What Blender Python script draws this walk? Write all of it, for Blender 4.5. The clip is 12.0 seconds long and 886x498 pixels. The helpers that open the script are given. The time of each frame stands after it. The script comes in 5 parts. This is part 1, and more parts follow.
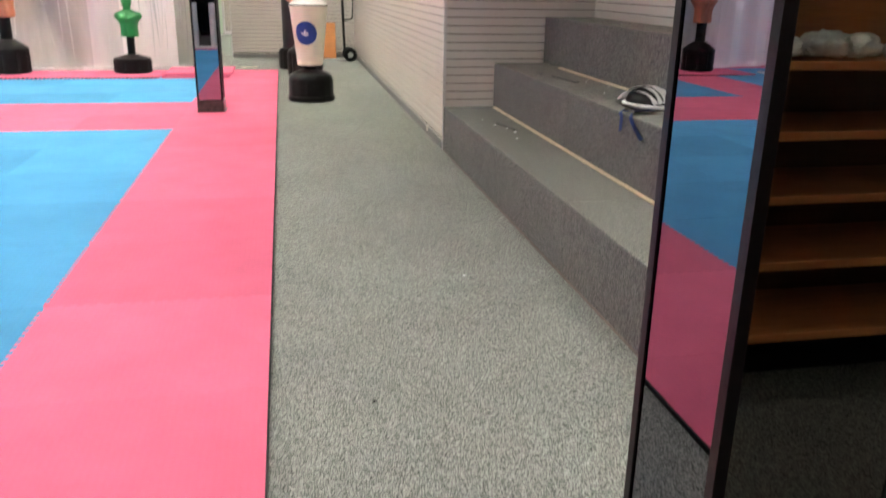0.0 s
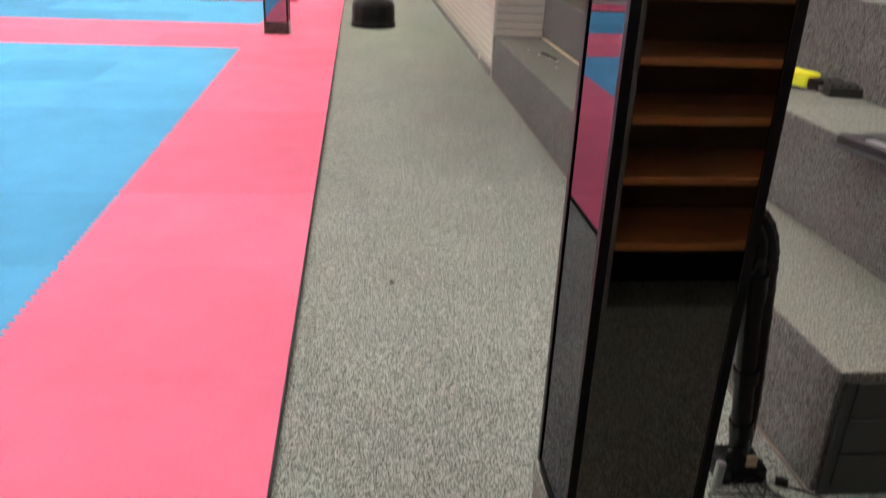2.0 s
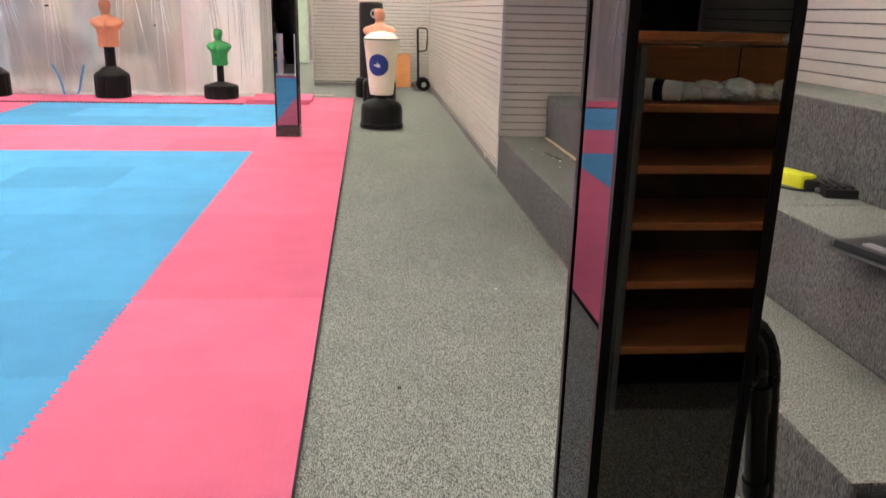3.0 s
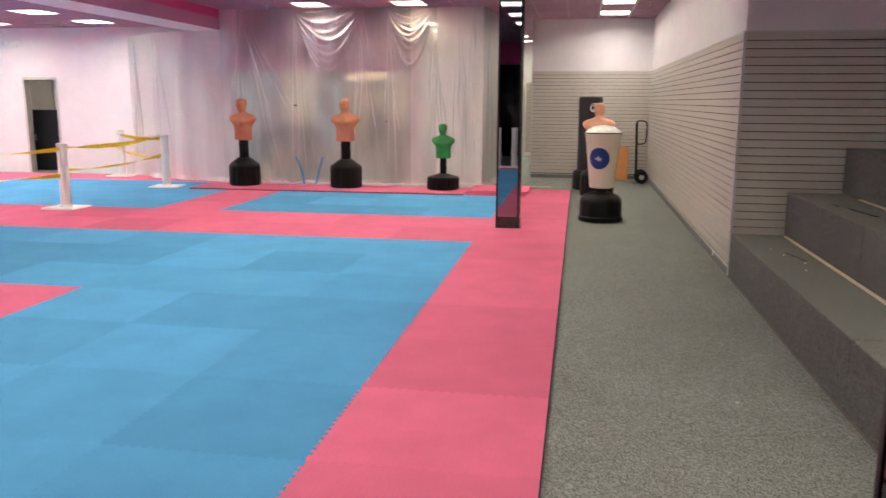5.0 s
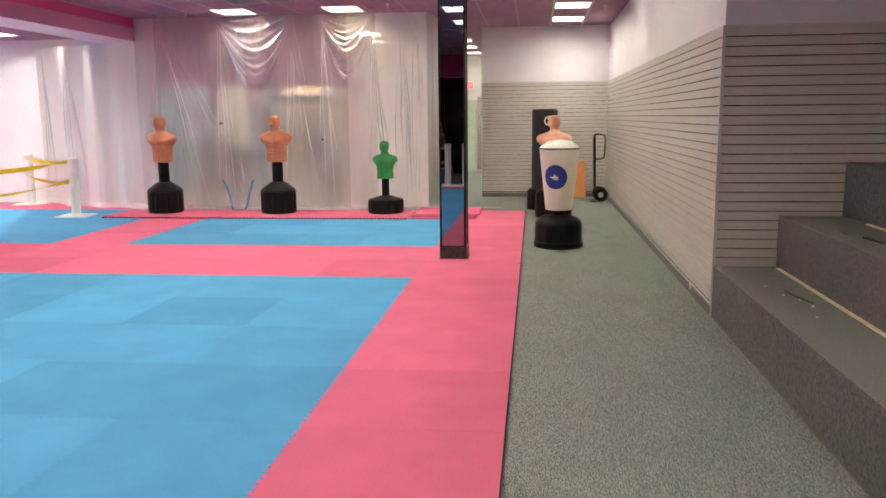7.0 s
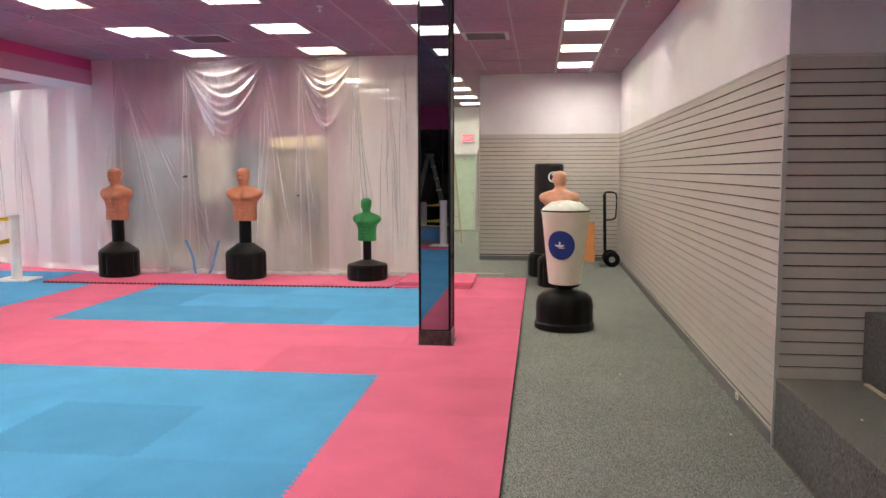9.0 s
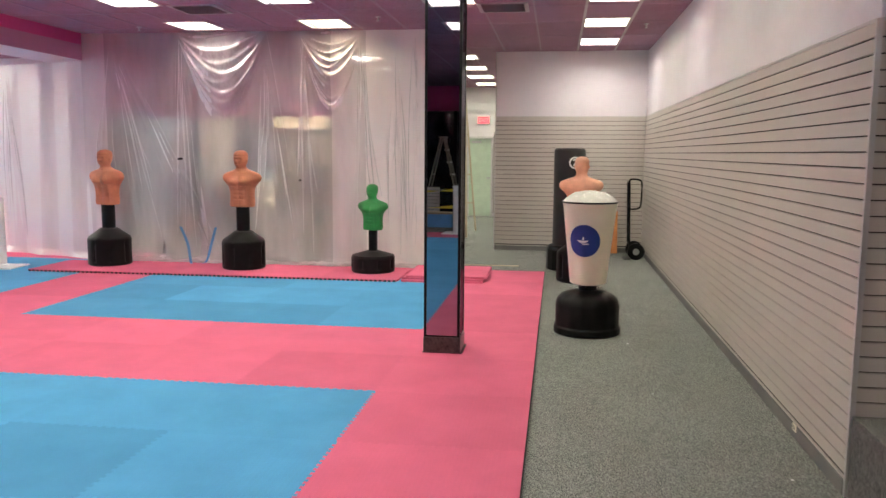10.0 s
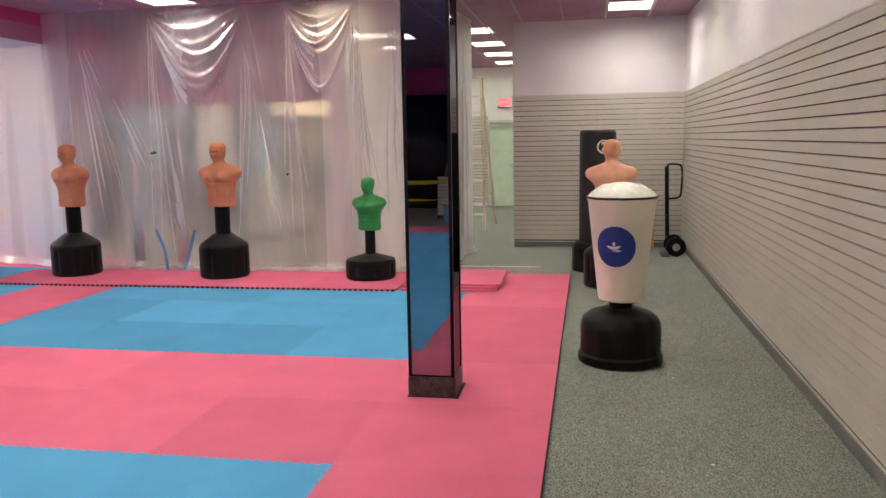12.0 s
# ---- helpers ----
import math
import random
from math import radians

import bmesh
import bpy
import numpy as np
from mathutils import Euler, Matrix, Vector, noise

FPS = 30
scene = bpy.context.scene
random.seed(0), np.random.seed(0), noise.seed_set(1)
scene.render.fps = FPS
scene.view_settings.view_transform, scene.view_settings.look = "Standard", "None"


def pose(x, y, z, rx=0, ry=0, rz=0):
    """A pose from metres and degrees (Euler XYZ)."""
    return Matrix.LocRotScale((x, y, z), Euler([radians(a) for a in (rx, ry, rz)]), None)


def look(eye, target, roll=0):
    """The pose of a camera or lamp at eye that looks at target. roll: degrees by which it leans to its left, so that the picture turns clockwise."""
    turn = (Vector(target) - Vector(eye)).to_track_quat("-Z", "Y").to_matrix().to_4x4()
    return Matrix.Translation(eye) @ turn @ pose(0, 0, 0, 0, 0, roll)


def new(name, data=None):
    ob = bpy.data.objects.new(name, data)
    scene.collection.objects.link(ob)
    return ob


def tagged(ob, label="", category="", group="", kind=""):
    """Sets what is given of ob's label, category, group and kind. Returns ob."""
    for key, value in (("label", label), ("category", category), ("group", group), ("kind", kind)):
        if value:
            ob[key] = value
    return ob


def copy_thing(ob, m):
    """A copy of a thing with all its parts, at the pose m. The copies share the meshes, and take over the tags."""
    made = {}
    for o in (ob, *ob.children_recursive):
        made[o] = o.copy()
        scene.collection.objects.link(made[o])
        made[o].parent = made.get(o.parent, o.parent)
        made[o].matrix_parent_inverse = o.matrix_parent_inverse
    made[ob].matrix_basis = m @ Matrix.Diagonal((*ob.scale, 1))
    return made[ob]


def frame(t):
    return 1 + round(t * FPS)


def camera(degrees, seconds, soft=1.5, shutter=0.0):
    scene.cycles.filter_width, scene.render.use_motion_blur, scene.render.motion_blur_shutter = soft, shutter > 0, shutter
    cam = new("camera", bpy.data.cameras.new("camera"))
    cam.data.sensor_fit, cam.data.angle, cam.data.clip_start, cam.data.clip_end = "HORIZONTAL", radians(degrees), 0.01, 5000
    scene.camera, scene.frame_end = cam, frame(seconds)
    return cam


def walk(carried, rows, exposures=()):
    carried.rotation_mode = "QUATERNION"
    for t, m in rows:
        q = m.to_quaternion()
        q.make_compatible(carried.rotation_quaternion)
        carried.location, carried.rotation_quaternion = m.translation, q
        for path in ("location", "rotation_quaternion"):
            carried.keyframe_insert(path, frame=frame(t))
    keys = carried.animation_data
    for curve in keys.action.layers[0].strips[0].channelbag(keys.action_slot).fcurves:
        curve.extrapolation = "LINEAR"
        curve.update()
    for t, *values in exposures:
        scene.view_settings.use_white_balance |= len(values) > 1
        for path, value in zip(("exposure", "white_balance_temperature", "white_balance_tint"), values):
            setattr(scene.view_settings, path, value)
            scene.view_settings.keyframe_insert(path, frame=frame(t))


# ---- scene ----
cam = camera(58.4, 12.0, shutter=0.4)
PATH = [
    (0, (0.098, 0.162, 1.531), (0.468, 2.021, 0.893), 1.0),
    (0.5, (0.087, -0.047, 1.508), (0.397, 1.744, 0.675), 1.9),
    (1, (0.098, -0.228, 1.45), (0.403, 1.482, 0.457), 1.6),
    (1.5, (0.222, -0.314, 1.464), (0.446, 1.402, 0.463), 2.2),
    (2, (0.237, -0.349, 1.544), (0.446, 1.477, 0.755), 2.5),
    (2.5, (0.25, -0.365, 1.603), (0.437, 1.524, 0.973), 1.3),
    (3, (0.251, -0.372, 1.626), (0.435, 1.534, 1.049), 1.3),
    (3.5, (0.238, -0.384, 1.657), (0.393, 1.559, 1.209), 1.0),
    (5.5, (0.07, -0.083, 1.639), (-0.329, 1.843, 1.275), 0.2),
    (6, (0.145, 0.252, 1.596), (-0.079, 2.204, 1.226), 0.3),
    (6.5, (0.137, 0.727, 1.616), (-0.072, 2.68, 1.239), 1.0),
    (7, (0.114, 1.113, 1.615), (-0.112, 3.073, 1.287), -0.6),
    (9, (0.166, 2.824, 1.636), (-0.076, 4.8, 1.439), -0.1),
    (9.5, (0.133, 3.201, 1.67), (-0.118, 5.175, 1.468), -1.3),
    (10, (0.118, 3.679, 1.664), (-0.162, 5.644, 1.423), 0.4),
    (10.5, (0.152, 4.045, 1.649), (-0.207, 5.996, 1.395), -0.9),
    (11, (0.141, 4.414, 1.686), (-0.198, 6.368, 1.424), -1.3),
    (11.5, (0.186, 4.867, 1.669), (-0.155, 6.82, 1.407), 0.0),
    (12, (0.184, 5.227, 1.658), (-0.175, 7.176, 1.384), -1.0),
]
walk(cam, [(t, look(eye, target, roll)) for t, eye, target, roll in PATH],
     exposures=[(0.0, 0.78, 6350, 9), (0.5, 0.46, 6300, 8), (1.0, 0.50, 6300, 8), (1.5, 0.78, 6350, 9), (2.5, 0.70, 6450, 10), (3.5, 0.58, 6500, 11), (5.4, -0.04, 6700, 13), (6.0, 0.12, 6750, 12), (7.0, 0.16, 6700, 11), (9.0, 0.06, 6550, 11), (10.5, -0.02, 6550, 11), (12.0, -0.12, 6550, 11)])

# ---- world: night outside, all light comes from the ceiling troffers ----
world = bpy.data.worlds.new("night")
scene.world = world
world.use_nodes = True
world.node_tree.nodes["Background"].inputs[0].default_value = (0.02, 0.025, 0.035, 1)
world.node_tree.nodes["Background"].inputs[1].default_value = 0.05
LAMP = 20.5
DEEP = 0.052

# ---- materials ----
def base(name, color, rough=0.6, metal=0.0, spec=0.5):
    m = bpy.data.materials.new(name)
    m.use_nodes = True
    b = m.node_tree.nodes["Principled BSDF"]
    b.inputs["Base Color"].default_value = (*color[:3], 1)
    b.inputs["Roughness"].default_value = rough
    b.inputs["Metallic"].default_value = metal
    b.inputs["Specular IOR Level"].default_value = spec
    return m, m.node_tree, b


def coords(nt, scale=(1, 1, 1), world_space=False):
    if world_space:
        out = nt.nodes.new("ShaderNodeNewGeometry").outputs["Position"]
    else:
        out = nt.nodes.new("ShaderNodeTexCoord").outputs["Object"]
    mp = nt.nodes.new("ShaderNodeMapping")
    mp.inputs["Scale"].default_value = scale
    nt.links.new(out, mp.inputs["Vector"])
    return mp.outputs["Vector"]


def noise_tex(nt, vec, scale, detail=4, rough=0.6):
    n = nt.nodes.new("ShaderNodeTexNoise")
    n.inputs["Scale"].default_value = scale
    n.inputs["Detail"].default_value = detail
    n.inputs["Roughness"].default_value = rough
    nt.links.new(vec, n.inputs["Vector"])
    return n.outputs["Fac"]


def ramp(nt, fac, stops):
    r = nt.nodes.new("ShaderNodeValToRGB")
    el = r.color_ramp.elements
    while len(el) < len(stops):
        el.new(0.5)
    for e, (p, c) in zip(el, stops):
        e.position, e.color = p, (*c[:3], 1)
    nt.links.new(fac, r.inputs["Fac"])
    return r.outputs["Color"]


def mixc(nt, kind, fac, a, b):
    n = nt.nodes.new("ShaderNodeMix")
    n.data_type, n.blend_type = "RGBA", kind
    for socket, v in ((n.inputs["Factor"], fac), (n.inputs["A"], a), (n.inputs["B"], b)):
        if isinstance(v, (int, float)):
            socket.default_value = v
        elif isinstance(v, tuple):
            socket.default_value = (*v[:3], 1)
        else:
            nt.links.new(v, socket)
    return n.outputs["Result"]


def bump(nt, b, height, strength=0.3, distance=0.01):
    n = nt.nodes.new("ShaderNodeBump")
    n.inputs["Strength"].default_value = strength
    n.inputs["Distance"].default_value = distance
    nt.links.new(height, n.inputs["Height"])
    nt.links.new(n.outputs["Normal"], b.inputs["Normal"])


def grained(name, color, rough=0.6, vary=0.12, scale=6.0, fine=90.0, relief=0.15, metal=0.0, spec=0.5, world_space=False, stretch=(1, 1, 1)):
    """A plain surface with stains at one scale and grain at another."""
    m, nt, b = base(name, color, rough, metal, spec)
    v = coords(nt, stretch, world_space)
    big, small = noise_tex(nt, v, scale, 3), noise_tex(nt, v, fine, 4)
    lo, hi = tuple(c * (1 - vary) for c in color[:3]), tuple(min(1, c * (1 + vary)) for c in color[:3])
    c1 = ramp(nt, big, [(0.3, lo), (0.7, hi)])
    c2 = ramp(nt, small, [(0.3, (1 - vary * 0.6,) * 3), (0.7, (1, 1, 1))])
    nt.links.new(mixc(nt, "MULTIPLY", 1.0, c1, c2), b.inputs["Base Color"])
    rr = nt.nodes.new("ShaderNodeMapRange")
    rr.inputs["To Min"].default_value, rr.inputs["To Max"].default_value = max(0.03, rough - 0.08), min(1, rough + 0.1)
    nt.links.new(big, rr.inputs["Value"])
    nt.links.new(rr.outputs["Result"], b.inputs["Roughness"])
    if relief:
        bump(nt, b, small, relief, 0.004)
    return m


def carpet_mat(name, dark, light, streak=(1, 1, 1), scale=220.0):
    m, nt, b = base(name, dark, 0.95, 0.0, 0.15)
    v = coords(nt, streak, True)
    fine = noise_tex(nt, v, scale, 2, 0.7)
    mid = noise_tex(nt, v, scale * 0.38, 3, 0.65)
    big = noise_tex(nt, coords(nt, (1, 1, 1), True), 1.3, 4)
    c = ramp(nt, fine, [(0.385, dark), (0.615, light)])
    c = mixc(nt, "MULTIPLY", 0.8, c, ramp(nt, mid, [(0.3, (0.72, 0.74, 0.72)), (0.7, (1.18, 1.15, 1.12))]))
    c = mixc(nt, "MULTIPLY", 0.6, c, ramp(nt, big, [(0.3, (0.82, 0.82, 0.8)), (0.7, (1.08, 1.1, 1.08))]))
    nt.links.new(c, b.inputs["Base Color"])
    bump(nt, b, fine, 0.3, 0.005)
    return m


def foam_mat(name, color, tone):
    m, nt, b = base(name, color, 0.75, 0.0, 0.02)
    info = nt.nodes.new("ShaderNodeObjectInfo")
    v = coords(nt, (1, 1, 1), True)
    lo, hi = tuple(c * (1 - tone) for c in color), tuple(min(1, c * (1 + tone)) for c in color)
    c = ramp(nt, info.outputs["Random"], [(0.0, lo), (1.0, hi)])
    big, fine = noise_tex(nt, v, 2.2, 4), noise_tex(nt, v, 400, 2)
    c = mixc(nt, "MULTIPLY", 0.55, c, ramp(nt, big, [(0.3, (0.86, 0.86, 0.86)), (0.7, (1.08, 1.08, 1.08))]))
    c = mixc(nt, "MULTIPLY", 0.4, c, ramp(nt, fine, [(0.3, (0.85, 0.85, 0.85)), (0.7, (1.1, 1.1, 1.1))]))
    weave = nt.nodes.new("ShaderNodeTexChecker")
    weave.inputs["Scale"].default_value = 62
    turned = coords(nt, (0.8, 1.3, 1), True)
    turned.node.inputs["Rotation"].default_value = (0, 0, radians(45))
    nt.links.new(turned, weave.inputs["Vector"])
    c = mixc(nt, "MULTIPLY", 0.18, c, ramp(nt, weave.outputs["Fac"], [(0.0, (0.93, 0.91, 0.91)), (1.0, (1.03, 1.03, 1.03))]))
    nt.links.new(c, b.inputs["Base Color"])
    bump(nt, b, weave.outputs["Fac"], 0.2, 0.002)
    return m


def wood_mat(name, a, bcol, rough=0.4):
    m, nt, b = base(name, a, rough)
    v = coords(nt, (1.2, 14, 14))
    n = noise_tex(nt, v, 3.0, 6, 0.65)
    nt.links.new(ramp(nt, n, [(0.3, a), (0.7, bcol)]), b.inputs["Base Color"])
    bump(nt, b, n, 0.1, 0.002)
    return m


def ceiling_mat():
    m, nt, b = base("acoustic_tile", (0.36, 0.33, 0.33), 0.95, 0, 0.1)
    v = coords(nt, (1, 1, 1), True)
    holes, big = noise_tex(nt, v, 75, 3, 0.8), noise_tex(nt, v, 1.1, 3)
    c = ramp(nt, holes, [(0.36, CEIL_DARK), (0.52, CEIL_LIGHT)])
    c = mixc(nt, "MULTIPLY", 0.7, c, ramp(nt, big, [(0.3, (0.85, 0.83, 0.83)), (0.7, (1.08, 1.08, 1.08))]))
    nt.links.new(c, b.inputs["Base Color"])
    bump(nt, b, holes, 0.4, 0.004)
    return m


def sheet_mat(name, thin, thick, rough=0.34, ior=1.5, tint=(0.86, 0.80, 0.825), through_=0.5):
    """Clear polythene sheeting: see-through and slightly blurring, milky, glossy on its folds."""
    m = bpy.data.materials.new(name)
    m.use_nodes = True
    nt = m.node_tree
    nt.nodes.remove(nt.nodes["Principled BSDF"])
    out = nt.nodes["Material Output"]
    clear = nt.nodes.new("ShaderNodeBsdfTransparent")
    clear.inputs[0].default_value = (0.97, 0.96, 0.965, 1)
    blur = nt.nodes.new("ShaderNodeBsdfRefraction")
    blur.inputs["Color"].default_value = (0.93, 0.92, 0.93, 1)
    blur.inputs["Roughness"].default_value = 0.5
    blur.inputs["IOR"].default_value = 1.05
    milk = nt.nodes.new("ShaderNodeBsdfTranslucent")
    milk.inputs[0].default_value = (*tint, 1)
    diff = nt.nodes.new("ShaderNodeBsdfDiffuse")
    diff.inputs[0].default_value = (*tint, 1)
    gloss = nt.nodes.new("ShaderNodeBsdfGlossy")
    gloss.inputs["Roughness"].default_value = rough
    v = coords(nt, (1.0, 1.0, 0.22), True)
    n = noise_tex(nt, v, 2.4, 4, 0.55)
    amount = ramp(nt, n, [(0.32, (thin,) * 3), (0.70, (thick,) * 3)])
    lens, body, mix1, mix2 = (nt.nodes.new("ShaderNodeMixShader") for _ in range(4))
    lens.inputs[0].default_value = 0.22
    nt.links.new(clear.outputs[0], lens.inputs[1])
    nt.links.new(blur.outputs[0], lens.inputs[2])
    body.inputs[0].default_value = 1.0 - through_
    nt.links.new(milk.outputs[0], body.inputs[1])
    nt.links.new(diff.outputs[0], body.inputs[2])
    nt.links.new(amount, mix1.inputs[0])
    nt.links.new(lens.outputs[0], mix1.inputs[1])
    nt.links.new(body.outputs[0], mix1.inputs[2])
    fres = nt.nodes.new("ShaderNodeFresnel")
    fres.inputs["IOR"].default_value = ior
    nt.links.new(fres.outputs[0], mix2.inputs[0])
    nt.links.new(mix1.outputs[0], mix2.inputs[1])
    nt.links.new(gloss.outputs[0], mix2.inputs[2])
    wr = noise_tex(nt, coords(nt, (1, 1, 0.35), True), 9, 5, 0.6)
    bp = nt.nodes.new("ShaderNodeBump")
    bp.inputs["Strength"].default_value, bp.inputs["Distance"].default_value = 0.35, 0.03
    nt.links.new(wr, bp.inputs["Height"])
    nt.links.new(bp.outputs[0], gloss.inputs["Normal"])
    nt.links.new(bp.outputs[0], diff.inputs["Normal"])
    nt.links.new(mix2.outputs[0], out.inputs[0])
    return m


def mirror_mat(name, color):
    """Silvered glass, a little dusty."""
    m = bpy.data.materials.new(name)
    m.use_nodes = True
    nt = m.node_tree
    nt.nodes.remove(nt.nodes["Principled BSDF"])
    g = nt.nodes.new("ShaderNodeBsdfGlossy")
    dust = noise_tex(nt, coords(nt, (1, 1, 1), True), 3.5, 5, 0.7)
    nt.links.new(ramp(nt, dust, [(0.35, tuple(c * 0.94 for c in color)), (0.7, color)]), g.inputs["Color"])
    rr = nt.nodes.new("ShaderNodeMapRange")
    rr.inputs["From Min"].default_value, rr.inputs["From Max"].default_value = 0.5, 0.8
    rr.inputs["To Min"].default_value, rr.inputs["To Max"].default_value = 0.006, 0.03
    nt.links.new(dust, rr.inputs["Value"])
    nt.links.new(rr.outputs["Result"], g.inputs["Roughness"])
    nt.links.new(g.outputs[0], nt.nodes["Material Output"].inputs[0])
    return m


def glow_mat(name, color, strength):
    m, nt, b = base(name, color, 0.5)
    b.inputs["Emission Color"].default_value = (*color[:3], 1)
    b.inputs["Emission Strength"].default_value = strength
    return m


def glass_mat(name, color, rough=0.02):
    m, nt, b = base(name, color, rough)
    b.inputs["Transmission Weight"].default_value = 1.0
    b.inputs["IOR"].default_value = 1.45
    return m


CEIL_DARK, CEIL_LIGHT = (0.180, 0.098, 0.135), (0.450, 0.280, 0.355)
M_CARPET = carpet_mat("grey_carpet", (0.062, 0.066, 0.063), (0.388, 0.402, 0.380), (1, 0.32, 1), 250)
M_CARPET_DARK = carpet_mat("dark_carpet", (0.032, 0.030, 0.029), (0.205, 0.193, 0.178), (1, 0.34, 1), 265)
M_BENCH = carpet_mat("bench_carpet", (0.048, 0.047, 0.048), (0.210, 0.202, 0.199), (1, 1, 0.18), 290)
# Bench carpet again, lightened to put the light from above into its colour.
M_BENCH_TOP = carpet_mat("lightened_bench_top", (0.072, 0.074, 0.067), (0.315, 0.315, 0.290), (1, 0.34, 1), 265)
M_PINK = foam_mat("pink_foam", (0.665, 0.145, 0.243), 0.085)
M_BLUE = foam_mat("blue_foam", (0.090, 0.310, 0.548), 0.10)
M_FOAM_EDGE_SHADE = grained("foam_edge_and_shade", (0.02, 0.02, 0.022), 0.8)
# White with a little pink mixed in for light bounced off the mats.
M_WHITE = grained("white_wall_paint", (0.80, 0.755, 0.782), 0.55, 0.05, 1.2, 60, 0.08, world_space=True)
M_MAUVE = grained("mauve_wall_paint", (0.50, 0.195, 0.325), 0.6, 0.06, 1.2, 60, 0.08, world_space=True)
M_MAGENTA = grained("magenta_wall_paint", (0.62, 0.06, 0.24), 0.55, 0.06, 1.2, 60, 0.08, world_space=True)
M_SLAT = grained("slatwall_laminate", (0.535, 0.487, 0.438), 0.42, 0.06, 0.9, 50, 0.05, world_space=True)
M_GROOVE = grained("slat_groove", (0.030, 0.022, 0.018), 0.8)
M_TRIM = grained("aluminium_trim", (0.62, 0.60, 0.59), 0.35, 0.08, 3, 60, 0.05, metal=0.6)
M_COVE = grained("grey_vinyl_base", (0.15, 0.145, 0.14), 0.5, 0.15, 4, 80, 0.1, world_space=True)
M_CEIL = ceiling_mat()
M_GRID = grained("grid_bar", (0.50, 0.46, 0.46), 0.5, 0.05)
M_GRID_DULL = grained("mauve_grid_bar", (0.36, 0.25, 0.30), 0.5, 0.06)
M_LAMP = glow_mat("lit_diffuser", (1.0, 0.955, 0.85), LAMP)
M_LAMP_WEST = glow_mat("lit_diffuser_west", (1.0, 0.955, 0.87), LAMP * 2.1)
M_LAMP_BACK = glow_mat("lit_diffuser_back", (1.0, 0.955, 0.87), LAMP * 2.0)
M_LAMP_GREEN = glow_mat("lit_diffuser_green", (0.93, 1.0, 0.76), LAMP)
# Strength halved to hold down the light on the carpet and store room.
M_LAMP_DIM = glow_mat("lit_diffuser_weak", (0.97, 1.0, 0.74), LAMP * 0.5)
M_LAMP_YELLOW = glow_mat("lit_diffuser_yellowed", (1.0, 0.90, 0.62), LAMP)
M_REFLECTOR = grained("white_enamel", (0.84, 0.84, 0.82), 0.4, 0.03, 4, 60, 0.03)
M_WARM = glow_mat("lit_warm_panel", (1.0, 0.80, 0.48), 0.22)
M_MIRROR = mirror_mat("mirror", (0.22, 0.212, 0.235))
M_MIRROR_FAR = mirror_mat("tinted_mirror", (0.31, 0.325, 0.36))
# Mirror colour darkened to stand in for the walker's shade on the reflected floor.
M_MIRROR_SHADED = mirror_mat("shaded_mirror", (0.182, 0.186, 0.172))
M_BLACK = grained("black_frame", (0.006, 0.0055, 0.006), 0.35, 0.3, 8, 90, 0.1, spec=0.16)
M_GLOSSBLACK = grained("gloss_black", (0.004, 0.004, 0.004), 0.24, 0.3, 8, 90, 0.05, spec=0.35)
M_GRANITE = grained("mottled_black_stone", (0.05, 0.047, 0.042), 0.3, 0.8, 25, 120, 0.05)
M_RUBBER = grained("black_plastic", (0.0065, 0.006, 0.0065), 0.42, 0.35, 7, 120, 0.2, spec=0.14)
M_VINYL = grained("black_vinyl", (0.010, 0.009, 0.010), 0.45, 0.3, 9, 120, 0.2)
M_SKIN_PALE = grained("pale_rubber", (0.70, 0.34, 0.22), 0.55, 0.12, 9, 140, 0.15)
M_SKIN = grained("tan_rubber", (0.52, 0.19, 0.10), 0.55, 0.12, 9, 140, 0.15)
M_GREEN = grained("green_rubber", (0.012, 0.235, 0.05), 0.5, 0.15, 9, 140, 0.15)
M_CREAM = grained("cream_vinyl", (0.80, 0.74, 0.60), 0.42, 0.06, 3, 90, 0.08)
M_LID = grained("white_vinyl", (0.82, 0.81, 0.76), 0.25, 0.06, 14, 60, 0.3)
M_LOGO = grained("blue_print", (0.010, 0.036, 0.225), 0.4, 0.1)
M_PRINT = grained("white_print", (0.75, 0.75, 0.75), 0.5, 0.05)
M_ORANGE = grained("orange_board", (0.68, 0.27, 0.09), 0.55, 0.1)
M_WOOD = wood_mat("oak_veneer", (0.34, 0.105, 0.032), (0.50, 0.18, 0.058))
# Veneer darkened to hold the shade of the shelf bays in its colour.
M_WOOD_SHADED = wood_mat("shaded_veneer", (0.075, 0.026, 0.011), (0.12, 0.043, 0.017))
M_WOOD_EDGE = wood_mat("oak_edge", (0.43, 0.145, 0.047), (0.57, 0.22, 0.08))
M_PINE = wood_mat("raw_pine", (0.62, 0.50, 0.32), (0.74, 0.62, 0.43), 0.7)
M_PLASTIC = grained("white_pvc", (0.82, 0.81, 0.79), 0.35, 0.05)
M_TAPE = grained("yellow_tape", (0.80, 0.62, 0.03), 0.4, 0.1)
M_TAPE_BLUE = grained("blue_masking_tape", (0.10, 0.30, 0.62), 0.6, 0.1)
M_STEEL = grained("brushed_steel", (0.55, 0.55, 0.55), 0.3, 0.1, metal=1.0)
M_ALU = grained("ladder_aluminium", (0.22, 0.20, 0.15), 0.4, 0.1, metal=0.4)
M_TREAD = grained("pale_tread", (0.70, 0.66, 0.56), 0.45, 0.1)
M_FIBRE = grained("cream_fibreglass", (0.56, 0.47, 0.33), 0.5, 0.12)
M_CABLE = grained("black_cable", (0.0072, 0.0072, 0.0072), 0.5, 0.2)
